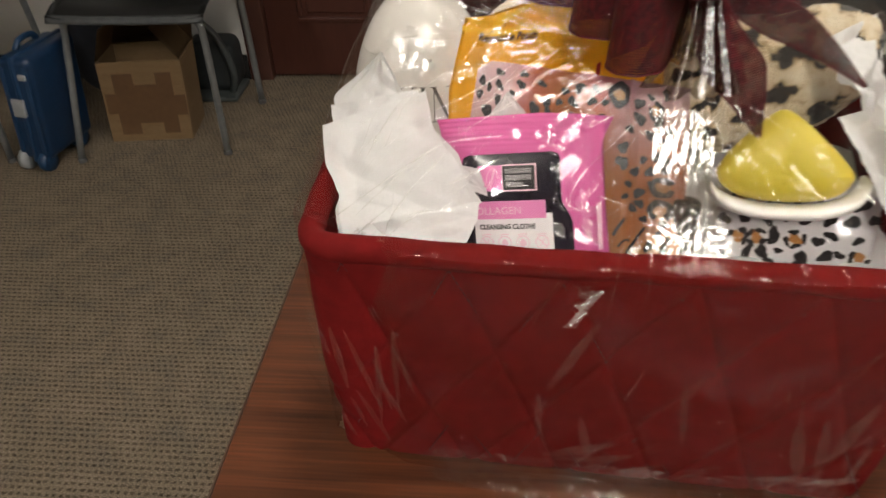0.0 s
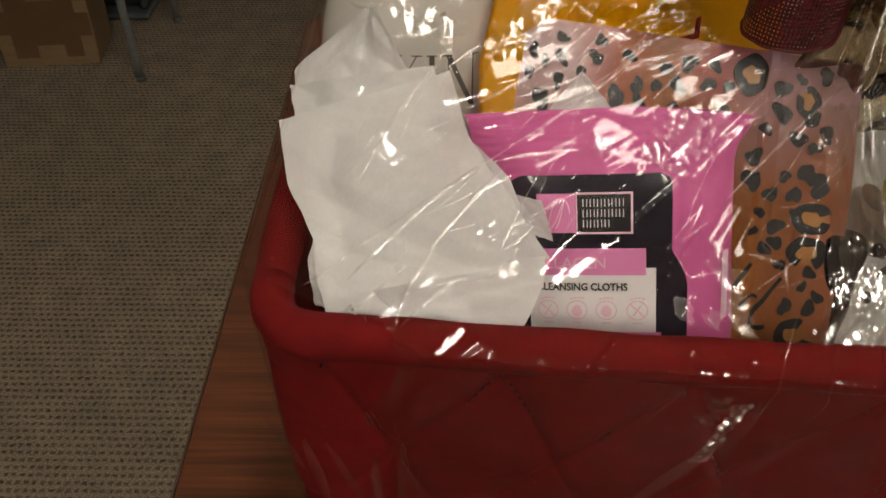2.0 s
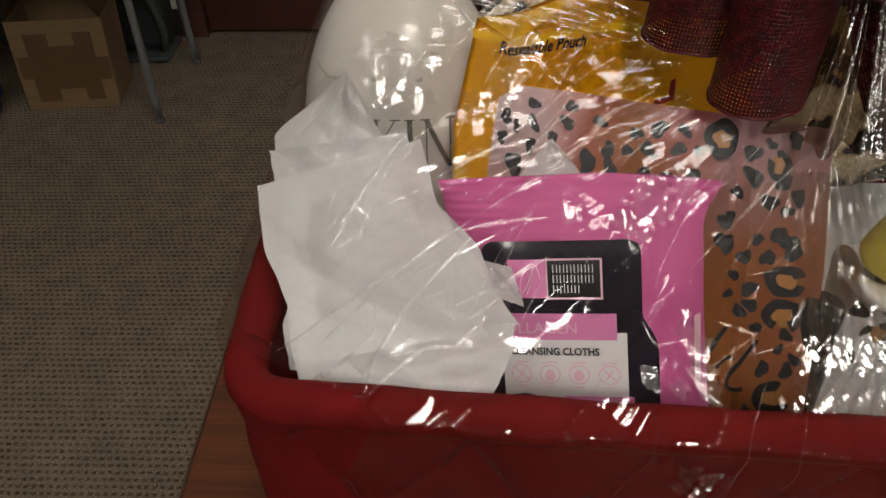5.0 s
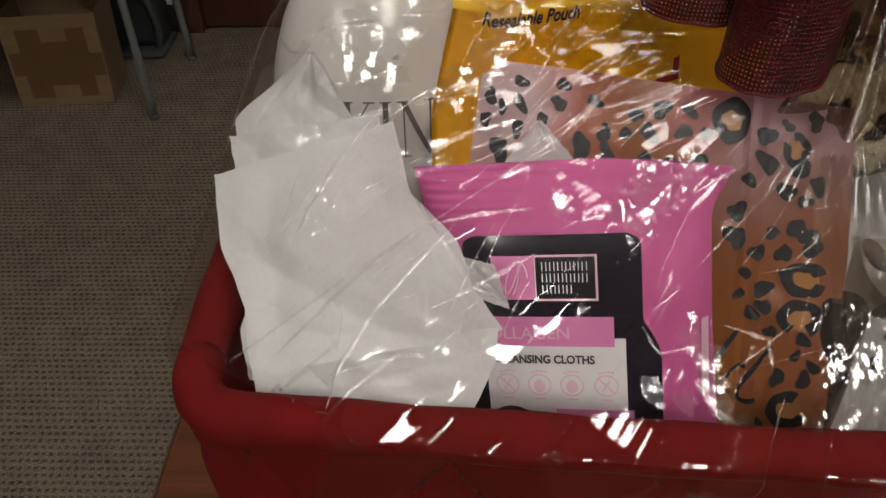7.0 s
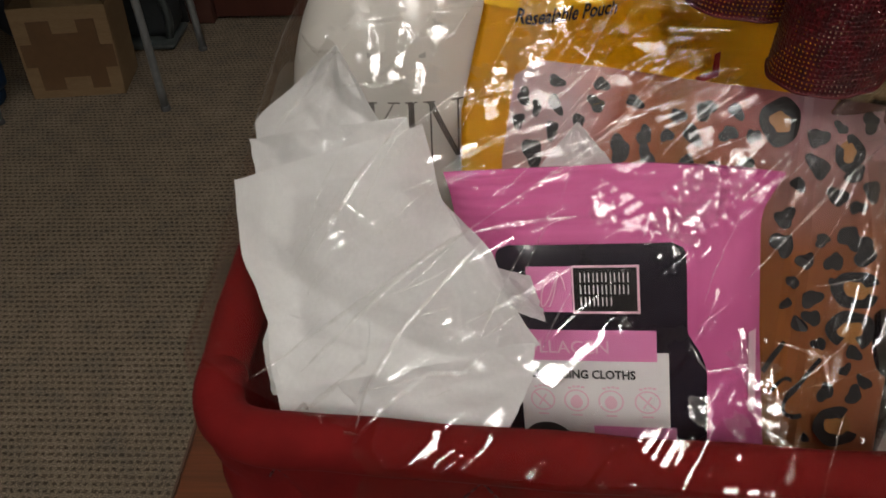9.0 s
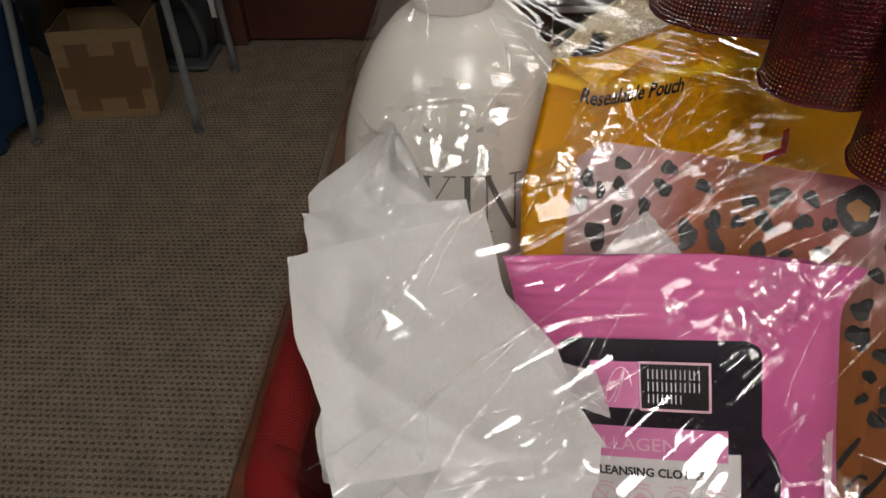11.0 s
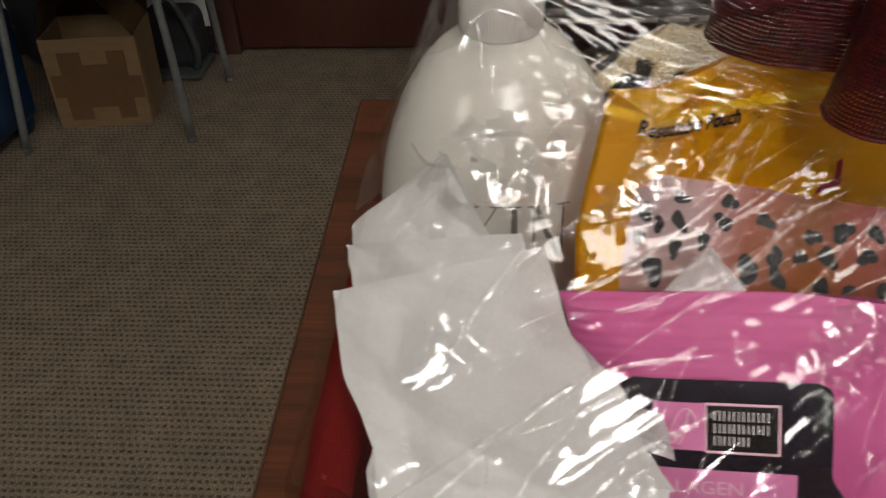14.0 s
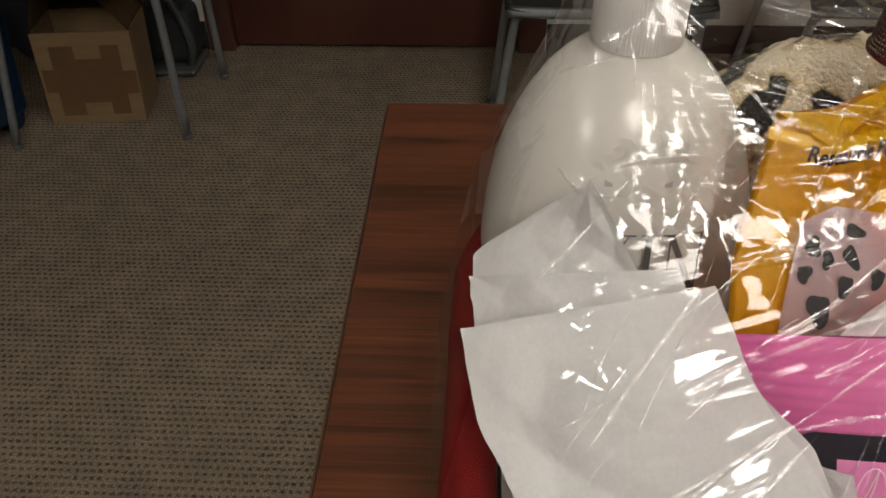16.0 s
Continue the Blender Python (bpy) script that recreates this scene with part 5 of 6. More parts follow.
# where the film is crushed into facets: across, height, reach, strength
BURSTS = [(0.2237, 0.9847, 0.0056, 1.2), (0.2287, 0.9875, 0.0056, 1.2), (0.2369, 0.9894, 0.0045, 1.2), (0.2166, 0.9816, 0.004, 1.2), (0.222, 0.9798, 0.0028, 1.2), (0.2, 0.983, 0.003, 1.1),
          (0.2223, 0.9535, 0.0026, 1.2), (0.2346, 0.9621, 0.0034, 1.3), (0.237, 0.9594, 0.0034, 1.3), (0.2383, 0.9557, 0.0034, 1.3), (0.24, 0.952, 0.0032, 1.3), (0.2323, 0.9524, 0.0028, 1.1), (0.1742, 0.9615, 0.0034, 1.0), (0.1645, 0.958, 0.0022, 1.0),
          (0.1833, 1.0156, 0.004, 1.3), (0.1792, 1.0104, 0.0054, 1.4), (0.1728, 1.0054, 0.0054, 1.4), (0.165, 1.0025, 0.0028, 1.2), (0.188, 1.019, 0.0026, 1.2), (0.118, 1.0055, 0.0045, 1.4), (0.1245, 1.0028, 0.0032, 1.3), (0.1275, 1.0148, 0.0036, 1.3)]
SHOULDER_BURSTS = [(0.1373, 1.0172, 0.0046, 1.4), (0.139, 1.0094, 0.0045, 1.4), (0.1424, 1.0055, 0.004, 1.4), (0.149, 1.006, 0.0036, 1.3), (0.1522, 1.0132, 0.003, 1.3), (0.1415, 1.0135, 0.004, 1.4), (0.131, 1.009, 0.003, 1.2), (0.158, 1.021, 0.003, 1.2),
                   (0.1245, 0.9942, 0.004, 0.7), (0.1298, 0.9945, 0.004, 0.7), (0.1256, 0.9873, 0.004, 0.7), (0.1152, 0.9863, 0.003, 0.7), (0.1184, 0.9817, 0.003, 0.7), (0.1346, 0.991, 0.004, 0.7), (0.1242, 0.9816, 0.003, 0.7)]
# the same on the basket's upright front and on the top behind the cap
FRONT_BURSTS = [((0.237, 0.8838, 0.9244), 0.0036, 1.8), ((0.2348, 0.8839, 0.916), 0.0034, 1.8), ((0.1963, 0.8824, 0.9417), 0.0014, 1.4), ((0.122, 0.9, 0.89), 0.014, 0.9), ((0.102, 0.903, 0.875), 0.014, 0.9),
                ((0.13, 0.905, 0.845), 0.018, 0.9), ((0.255, 0.9, 0.81), 0.028, 0.9), ((0.3, 0.9, 0.775), 0.03, 0.9), ((0.4, 0.89, 0.78), 0.025, 0.9), ((0.382, 0.886, 0.826), 0.01, 0.9), ((0.17, 1.06, 1.03), 0.02, 0.5), ((0.2, 1.05, 1.02), 0.02, 0.5)]
# folds where the film drapes from the bottle's cap over its shoulders
DRAPE_FOLDS = [((0.1105, 1.03, 1.0215), (0.1178, 1.0245, 1.0259), (0.1263, 1.0229, 1.0295), (0.1293, 1.0267, 1.0343), (0.1339, 1.0284, 1.0372), (0.1413, 1.0262, 1.0362), (0.1484, 1.0214, 1.0331), (0.154, 1.0107, 1.0271)), ((0.1299, 1.0265, 1.0347), (0.132, 1.0191, 1.0306), (0.131, 1.0131, 1.0261)),
               ((0.1519, 1.0184, 1.0317), (0.1587, 1.0156, 1.0302), (0.1671, 1.0126, 1.0278), (0.177, 1.007, 1.025)), ((0.155, 1.0093, 1.0259), (0.1557, 0.9998, 1.0189)), ((0.1587, 1.0122, 1.029), (0.1678, 1.0017, 1.0224), (0.1653, 1.001, 1.02)),
               ((0.1108, 0.999, 1.0098), (0.1168, 0.991, 1.0078), (0.1275, 0.9867, 1.0087)), ((0.1262, 0.9782, 1.0026), (0.1378, 0.9767, 1.0037), (0.1522, 0.9836, 1.0068))]
# the longest pinched folds, as bent lines: across and height of their corners
TISSUE_FOLDS = [((0.1155, 0.9745), (0.1449, 0.996)), ((0.0923, 0.9548), (0.1259, 0.965), (0.156, 0.9747), (0.1698, 0.9801)), ((0.1125, 0.9566), (0.132, 0.9651), (0.1605, 0.9774)), ((0.1322, 0.9479), (0.1348, 0.9519), (0.1459, 0.9626), (0.1592, 0.9712), (0.1699, 0.9774)),
                ((0.1337, 0.9475), (0.1531, 0.956), (0.1627, 0.9561), (0.1701, 0.9603)), ((0.1085, 0.9483), (0.1213, 0.9526), (0.1357, 0.9584)), ((0.1085, 0.9483), (0.1219, 0.9479), (0.1338, 0.9471)), ((0.1625, 0.9636), (0.1775, 0.9679), (0.1928, 0.9723))]
PACK_FOLDS = [((0.1637, 0.9772), (0.1776, 0.9788), (0.1931, 0.9798)), ((0.1555, 0.9874), (0.1729, 0.9931), (0.2039, 1.0068)), ((0.1698, 0.9801), (0.195, 0.9903), (0.2179, 1.0008)), ((0.2376, 0.9699), (0.2489, 0.976), (0.2672, 0.9858), (0.2808, 0.9923)), ((0.1938, 0.9979), (0.2085, 1.0028), (0.2236, 1.0097)),
              ((0.1995, 1.0008), (0.2102, 1.0053), (0.2269, 1.0107)), ((0.1729, 0.9898), (0.1872, 0.9926), (0.1952, 0.9946)), ((0.208, 0.996), (0.2114, 0.9994), (0.2311, 1.0047)), ((0.2553, 0.9537), (0.2547, 0.9584), (0.2421, 0.9608)), ((0.2377, 0.9817), (0.2505, 0.9858)),
              ((0.221, 0.9606), (0.2256, 0.9562), (0.2359, 0.9575)), ((0.2338, 0.9527), (0.2388, 0.9481), (0.2454, 0.9455)), ((0.2169, 0.9894), (0.2278, 0.996), (0.242, 1.0028))]
FOLDS = 166
FLAPS = [((0.2394, 0.8815, 0.9282), (0.2474, 0.8815, 0.9285), (0.2257, 0.871, 0.9119), (0.2333, 0.871, 0.9116))]


def wrap():
    b = base_of("cellophane_wrap", 0.26, 1.01, TABLE, "clear crinkled cellophane wrapped round the basket and gathered at the top", "cellophane wrap")
    planes = wrap_planes()
    mid = np.array((0.255, 1.005, 0.87))
    # most of the columns lie on the sides that face the room's middle
    th = np.concatenate([np.radians(np.linspace(-215, 15, 1300, endpoint=False)), np.radians(np.linspace(15, 145, 150, endpoint=False))])
    nu, nv = len(th), 460
    lo = np.radians(-53)
    ph = lo + (np.radians(89.5) - lo) * np.linspace(0, 1, nv)
    T, P = np.meshgrid(th, ph, indexing="ij")
    D = np.stack([np.cos(P) * np.cos(T), np.cos(P) * np.sin(T), np.sin(P)], -1)
    R = np.full(T.shape, 1e9)
    for px, py, pz, pd in planes:
        nd = D[..., 0] * px + D[..., 1] * py + D[..., 2] * pz
        R = np.where(nd > 1e-6, np.minimum(R, (pd - px * mid[0] - py * mid[1] - pz * mid[2]) / np.where(nd > 1e-6, nd, 1)), R)
    for _ in range(2):
        R = 0.5 * R + 0.25 * (np.roll(R, 1, 0) + np.roll(R, -1, 0))
        R[:, 1:-1] = 0.5 * R[:, 1:-1] + 0.25 * (R[:, 2:] + R[:, :-2])
    X = mid + D * R[..., None]
    X[..., 2] = np.maximum(X[..., 2], TABLE + 0.002)
    du = np.roll(X, -1, 0) - np.roll(X, 1, 0)
    dv = np.gradient(X, axis=1)
    N = np.cross(du, dv)
    N /= np.linalg.norm(N, axis=-1, keepdims=True) + 1e-9
    g = np.array(GATHER)
    V = X - g
    lon = np.arctan2(V[..., 0], -V[..., 1])
    dis = np.linalg.norm(V, axis=-1)
    upper = 1 / (1 + np.exp(-(X[..., 2] - 0.925) / 0.01))
    crush = np.zeros(R.shape)
    matted, shelf = np.zeros(R.shape), np.zeros(R.shape)
    for c, r, w in [((x, None, z), r, w) for x, z, r, w in BURSTS + SHOULDER_BURSTS] + FRONT_BURSTS:
        if c[1] is None:
            away = (X[..., 0] - c[0]) ** 2 + (X[..., 2] - c[2]) ** 2 + (X[..., 1] > 1.03)
        else:
            away = ((X - np.array(c)) ** 2).sum(-1)
        away = ((X - X.reshape(-1, 3)[int(np.argmin(away))]) ** 2).sum(-1)
        fall = np.exp(-away / (2 * r * r))
        crush += w * fall
        if w >= 1:
            matted = np.maximum(matted, fall)
        if w > 1.5:
            shelf = np.maximum(shelf, fall)
    crush = np.minimum(crush, 2.0)
    H = np.zeros(R.shape)
    for i in range(nu):
        for j in range(nv):
            x, y, z = X[i, j]
            a, d = lon[i, j], dis[i, j]
            w = noise.noise((x * 9, y * 9, z * 9))
            up = upper[i, j]
            H[i, j] = 0.0003 * w + (1 - up) * 0.0016 * noise.noise((a * 6 + w, z * 9, 4.4))
    # crumpling: straight folds in many directions that leave flat facets between them
    rnd = random.Random(8)
    near = np.exp(-dis / 0.09)

    def folded(value):
        return 2 * np.abs(value - np.floor(value + 0.5)) - 0.5
    for k in range(5):
        d = Vector((rnd.gauss(0, 1), rnd.gauss(0, 0.5), rnd.gauss(0, 1))).normalized()
        f = 9 * 1.5 ** k
        H += 0.03 / f * folded((X[..., 0] * d.x + X[..., 1] * d.y + X[..., 2] * d.z) * f + rnd.random())
    slant = Vector((0.62, 0.55, 0.55)).normalized()
    # drawn into fine slanting streaks between the pouches and the bow
    streaky = np.exp(-((X - np.array((0.222, 0.98, 1.0))) ** 2).sum(-1) / (2 * 0.022 ** 2))
    for k in range(5):
        d = Vector((rnd.gauss(0, 1), rnd.gauss(0, 1), rnd.gauss(0, 1)))
        d = (d - slant * (0.85 * d.dot(slant))).normalized()
        f = 30 * 1.42 ** k
        run = (X[..., 0] * d.x + X[..., 1] * d.y + X[..., 2] * d.z) * f + rnd.random()
        H += (0.05 + 0.05 * upper + 0.15 * crush + 0.55 * streaky) * rnd.uniform(0.032, 0.055) / f * folded(run)
    ragged = np.zeros(R.shape)
    for k in range(6):
        d = Vector((rnd.gauss(0, 1), rnd.gauss(0, 0.6), rnd.gauss(0, 0.8))).normalized()
        f = 46 * 1.45 ** k
        run = (X[..., 0] * d.x + X[..., 1] * d.y + X[..., 2] * d.z) * f + 0.25 * np.sin(X[..., 0] * 300 + 5 * k) + rnd.random()
        H += crush * rnd.uniform(0.02, 0.034) / f * folded(run)
        ragged += folded(run) * (0.3 if k > 1 else 0)
    matted = matted + ragged
    # where it is crushed against the upright front the folds stand out like small shelves
    H += shelf * 0.0034 * folded(X[..., 2] * 130 - X[..., 0] * 60 + 0.25 * ragged)
    # folds that fan out from the bottle's cap
    c0 = np.array((0.1365, 1.037, 1.044))
    V = X - c0
    e1, e2 = np.array((1.0, 0.0, 0.0)), np.array((0.0, 0.79, 0.61))
    fan, reach = np.arctan2(V @ e2, V @ e1), np.linalg.norm(V, axis=-1)
    for k, count in enumerate((9, 13, 19, 29)):
        H += upper * np.clip((X[..., 0] - 0.09) / 0.04, 0.1, 1) * np.exp(-(reach / 0.075) ** 2) * (0.22 + 0.16 * (k % 2)) * reach / count * folded(fan * count / 6.28 + rnd.random())
    for k in range(7):
        H += upper * (0.22 + 2.2 * near) * rnd.uniform(0.06, 0.13) * np.maximum(dis, 0.02) / (7 + 4 * k) * folded(lon * (7 + 4 * k) / 6.28 * 2 + rnd.random() )
    # long straight creases that run up to the tie
    rnd = random.Random(21)
    for _ in range(90):
        a0 = rnd.uniform(-2.2, 1.3)
        bend = rnd.uniform(-0.5, 0.5)
        d0 = rnd.uniform(0.0, 0.2)
        d1 = d0 + rnd.uniform(0.03, 0.14)
        wid = rnd.uniform(0.0008, 0.0022)
        s = (lon - a0 - bend * (dis - 0.12)) * np.maximum(dis, 0.01)
        env = np.clip((dis - d0) / 0.012, 0, 1) * np.clip((d1 - dis) / 0.012, 0, 1)
        H += upper * rnd.choice((-1, 1, 1)) * wid * rnd.uniform(0.25, 0.6) * env * np.clip(1 - np.abs(s) / wid, 0, 1)
    for _ in range(80):
        a0 = rnd.uniform(-2.9, -1.2)
        d0 = rnd.uniform(0.0, 0.1)
        d1 = d0 + rnd.uniform(0.03, 0.12)
        wid = rnd.uniform(0.001, 0.003)
        s = (lon - a0 - rnd.uniform(-0.8, 0.8) * (dis - 0.1)) * np.maximum(dis, 0.01)
        env = np.clip((dis - d0) / 0.012, 0, 1) * np.clip((d1 - dis) / 0.012, 0, 1)
        H += upper * wid * rnd.uniform(0.3, 0.7) * env * np.clip(1 - np.abs(s) / wid, 0, 1)
    # slack folds down the basket's sides
    for _ in range(70):
        a0, wid = rnd.uniform(-3.1, 3.1), rnd.uniform(0.002, 0.006)
        z0 = rnd.uniform(0.76, 0.93)
        s = (lon - a0 - rnd.uniform(-5, 5) * (X[..., 2] - z0) * (1 if rnd.random() < 0.6 else 0.2)) * 0.17
        env = np.clip(1 - np.abs(X[..., 2] - z0) / rnd.uniform(0.02, 0.07), 0, 1) ** 0.5
        H += (1 - upper) * wid * rnd.uniform(0.1, 0.25) * env * np.clip(1 - np.abs(s) / wid, 0, 1)
    # the end beside the bottle is pulled taut
    H *= np.clip((X[..., 0] - 0.09) / 0.03, 0.1, 1)
    X = X + N * H[..., None]
    verts = [tuple(v) for v in X.reshape(-1, 3)]
    faces = [(i * nv + j, ((i + 1) % nu) * nv + j, ((i + 1) % nu) * nv + j + 1, i * nv + j + 1) for i in range(nu) for j in range(nv - 1)]
    me = bpy.data.meshes.new("sheet")
    me.from_pydata(verts, [], faces)
    me.materials.append(FILM)
    me.materials.append(FILM_CRUSHED)
    me.polygons.foreach_set("use_smooth", [True] * len(me.polygons))
    me.polygons.foreach_set("material_index", (matted[:, :-1] > 0.5).astype(int).ravel())
    ob = new("sheet", me)
    ob.parent = b
    ob.matrix_parent_inverse = b.matrix_world.inverted()
    # sharp pinched folds in the film, most of them running up to the tie
    rnd = random.Random(12)
    XS = X[::6, ::4]
    flat_pos, flat_nrm = XS.reshape(-1, 3), N[::6, ::4].reshape(-1, 3)

    def on_film(p):
        i = int(np.argmin(((flat_pos - np.array(p)) ** 2).sum(-1)))
        n = flat_nrm[i]
        return np.array(p) + n * float((flat_pos[i] - np.array(p)).dot(n)), n
    ridges = []
    long_folds = TISSUE_FOLDS + PACK_FOLDS
    lines = [[np.array(taut(x, z)) for x, z in c] for c in long_folds] + [[np.array(p) for p in c] for c in DRAPE_FOLDS]
    for k in range(FOLDS):
        size = 0.6 * rnd.uniform(0.5, 1.2)
        if k < len(lines):
            corners = lines[k]
            size = 0.75 + 0.4 * rnd.random() if k < len(TISSUE_FOLDS) else 0.5 + 0.5 * rnd.random()
        elif k < 44:
            # between the cap and the tie
            x0, y0 = rnd.uniform(0.152, 0.2), rnd.uniform(0.985, 1.06)
            corners = [np.array((x0, y0, 1.043)), np.array((x0 + rnd.uniform(0.03, 0.08), y0 + (0.99 - y0) * 0.4, 1.02))]
            size = rnd.uniform(0.12, 0.36)
        elif k < 126:
            x0, z0 = (rnd.uniform(0.1, 0.27), rnd.uniform(0.952, 1.01)) if k % 3 else (rnd.uniform(0.155, 0.235), rnd.uniform(0.984, 1.014))
            run, rise = rnd.uniform(0.006, 0.03), rnd.choice((0.2, 0.45, 0.6, 0.75, 1.1)) + rnd.uniform(-0.1, 0.1)
            corners = [np.array(taut(x, z)) for x, z in ((x0, z0), (x0 + run, z0 + run * rise))]
            size = rnd.uniform(0.08, 0.28)
            if k % 10 == 0:
                x0 = rnd.uniform(0.32, 0.43)
                corners = [np.array((x0 - run, 0.92 + run, 0.97 + run)), np.array((x0, 0.90, 0.95))]
        else:
            zone = k % 4
            if zone == 0:
                x0, z0, t, run = rnd.uniform(0.088, 0.15), rnd.uniform(0.77, 0.9), rnd.uniform(1.4, 2.2), rnd.uniform(0.02, 0.06)
            elif zone == 1:
                x0, z0, t, run = rnd.uniform(0.16, 0.44), rnd.uniform(0.756, 0.79), rnd.uniform(-0.6, 0.9), rnd.uniform(0.008, 0.035)
            elif zone == 2:
                x0, z0, t, run = rnd.uniform(0.25, 0.44), rnd.uniform(0.78, 0.9), rnd.uniform(0.5, 1.9), rnd.uniform(0.01, 0.04)
            else:
                x0, z0, t, run = rnd.uniform(0.1, 0.44), rnd.uniform(0.78, 0.92), rnd.uniform(1.2, 1.9), rnd.uniform(0.015, 0.06)
            size = rnd.uniform(0.15, 0.4)
            c = np.array((x0, 0.893, z0))
            corners = [c, c + run * np.array((math.cos(t), 0, math.sin(t)))]
        steps = 26 if len(corners) == 2 else 18 * len(corners)
        kink = rnd.uniform(-0.0012, 0.0012)
        line, radii, out = [], [], []
        for q in range(steps + 1):
            f = q / steps
            leg = min(int(f * (len(corners) - 1)), len(corners) - 2)
            g1 = f * (len(corners) - 1) - leg
            p = corners[leg] * (1 - g1) + corners[leg + 1] * g1
            p = p + np.array((kink * math.sin(math.pi * f) + 0.0004 * noise.noise((f * 5, k, 0)), 0, 0.0004 * noise.noise((f * 5, k, 9))))
            p, n = on_film(p)
            line.append(tuple(p + n * 0.0002))
            out.append(tuple(n))
            radii.append((0.0001 + rnd.uniform(0.7, 1.0) * size * 0.001 * math.sin(math.pi * min(1, f * 1.02)) ** 0.6) * max(0.15, 0.75 + 0.7 * noise.noise((f * 7, k, 4))))
        ridges.append(ridge(line, out, radii))
    tagged(part("pinched_folds", joined(*ridges), CREASE, b, "sharp bright creases of the film"), kind="stuff")
    # the bunched folds that run down from the tie to the rim
    rnd = random.Random(4)
    for k in range(9):
        x0, x1 = 0.274 + 0.003 * k, 0.27 + 0.0044 * k
        seed = rnd.uniform(0, 50)
        def fold(u, v):
            y = 0.957 + (0.892 - 0.957) * v - 0.009 * math.sin(math.pi * v)
            z = 0.992 + (0.938 - 0.992) * v
            wd = 0.004 + 0.005 * v + 0.0015 * noise.noise((v * 6, seed, 0))
            x = x0 + (x1 - x0) * v + (u - 0.5) * wd
            tri = lambda q: 2 * abs(q - math.floor(q + 0.5)) - 0.5
            zig = 0.0007 * tri(u * 1.2 + seed + v * 1.3) + 0.0012 * tri(v * 6 + u * 1.1 + seed) + 0.0004 * tri(v * 15 - u * 1.6 + seed * 3)
            return (x + 0.0012 * noise.noise((v * 11, u * 2, seed + 7)), y - 0.003 - zig, z - zig * 0.5)
        part("gathered_fold", sheet(14, 110, fold), FILM_BUNCH, b, "crinkled fold below the tie")
    # a loose flap of film that stands off the front
    for seed, (top_left, top_right, foot_left, foot_right) in enumerate(FLAPS):
        tl, tr, fl, fr = [Vector(p) for p in (top_left, top_right, foot_left, foot_right)]
        out = (fr - fl).cross(tl - fl).normalized()
        rnd = random.Random(seed + 60)
        turns = [(rnd.uniform(0, 6.3), rnd.uniform(90, 130) * 1.6 ** q, rnd.random()) for q in range(4)]
        def flap(u, v):
            waist = 0.85 - 0.3 * math.sin(math.pi * v) + 0.35 * noise.noise((v * 9, round(u) * 4, seed))
            p = tl.lerp(tr, 0.5 + (u - 0.5) * waist).lerp(fl.lerp(fr, 0.5 + (u - 0.5) * waist), v)
            h = 0.0
            for a, f, o in turns:
                q = (p.x * math.cos(a) + p.z * math.sin(a)) * f + o
                h += 0.075 / f * (2 * abs(q - math.floor(q + 0.5)) - 0.5)
            return p + out * (0.0012 + h)
        part("film_flap", sheet(24, 48, flap), FILM_CRUSHED, b, "loose crushed flap of film")
    # the neck of film drawn together under the bow; its shade is in the tint
    def neck(u, v):
        a = 2 * math.pi * u
        r = (0.0075 + 0.016 * v ** 1.5) * (1 + 0.22 * math.sin(9 * a + 2 * v) + 0.12 * math.sin(17 * a + 5 * v))
        return (0.2945 + r * math.cos(a), 0.994 - 0.016 * v + r * math.sin(a), 1.056 - 0.058 * v)
    part("gathered_neck", sheet(160, 30, neck), FILM_NECK, b, "pleated neck of film under the tie, tinted dark for its shade")
    # slack pleats of film down the basket's front
    rnd = random.Random(33)
    tri = lambda q: 2 * abs(q - math.floor(q + 0.5)) - 0.5
    pleats = []
    for k in range(34):
        if k < 14:
            px, pz, lean, length = rnd.uniform(0.09, 0.145), rnd.uniform(0.765, 0.86), rnd.uniform(-0.35, 0.1), rnd.uniform(0.03, 0.08)
        elif k < 24:
            px, pz, lean, length = rnd.uniform(0.22, 0.4), rnd.uniform(0.755, 0.775), rnd.uniform(0.9, 1.5), rnd.uniform(0.02, 0.05)
        else:
            px, pz, lean, length = rnd.uniform(0.2, 0.43), rnd.uniform(0.77, 0.85), rnd.uniform(-0.3, 0.4), rnd.uniform(0.03, 0.07)
        wide = rnd.uniform(0.0015, 0.005) if k < 14 else rnd.uniform(0.003, 0.01)
        high, seed = wide * rnd.uniform(0.08, 0.2), rnd.uniform(0, 9)
        def pleat(u, v):
            along, across = v * length, (u - 0.5) * wide * (0.3 + 0.7 * math.sin(math.pi * v))
            x = px + along * math.sin(lean) + across * math.cos(lean)
            z = pz + along * math.cos(lean) - across * math.sin(lean)
            f = (z - TABLE) / (RIM_Z - TABLE)
            y = (0.9145 - 0.068 * (x - 0.086)) * (1 - f) + (0.893 - 0.054 * (x - 0.084)) * f
            w = 2 * u - 1
            bulge = high * (1 - w * w) * math.sin(math.pi * v) * (0.8 + 0.5 * tri(v * 4 + u + seed)) + 0.0001 * tri(v * 9 - u * 3 + seed)
            return (x, y - 0.0015 - bulge, max(TABLE + 0.002, z))
        pleats.append(sheet(6, 40, pleat))
    tagged(part("slack_pleats", joined(*pleats), FILM_HAZE, b, "slack pleats of clear film"), kind="stuff")
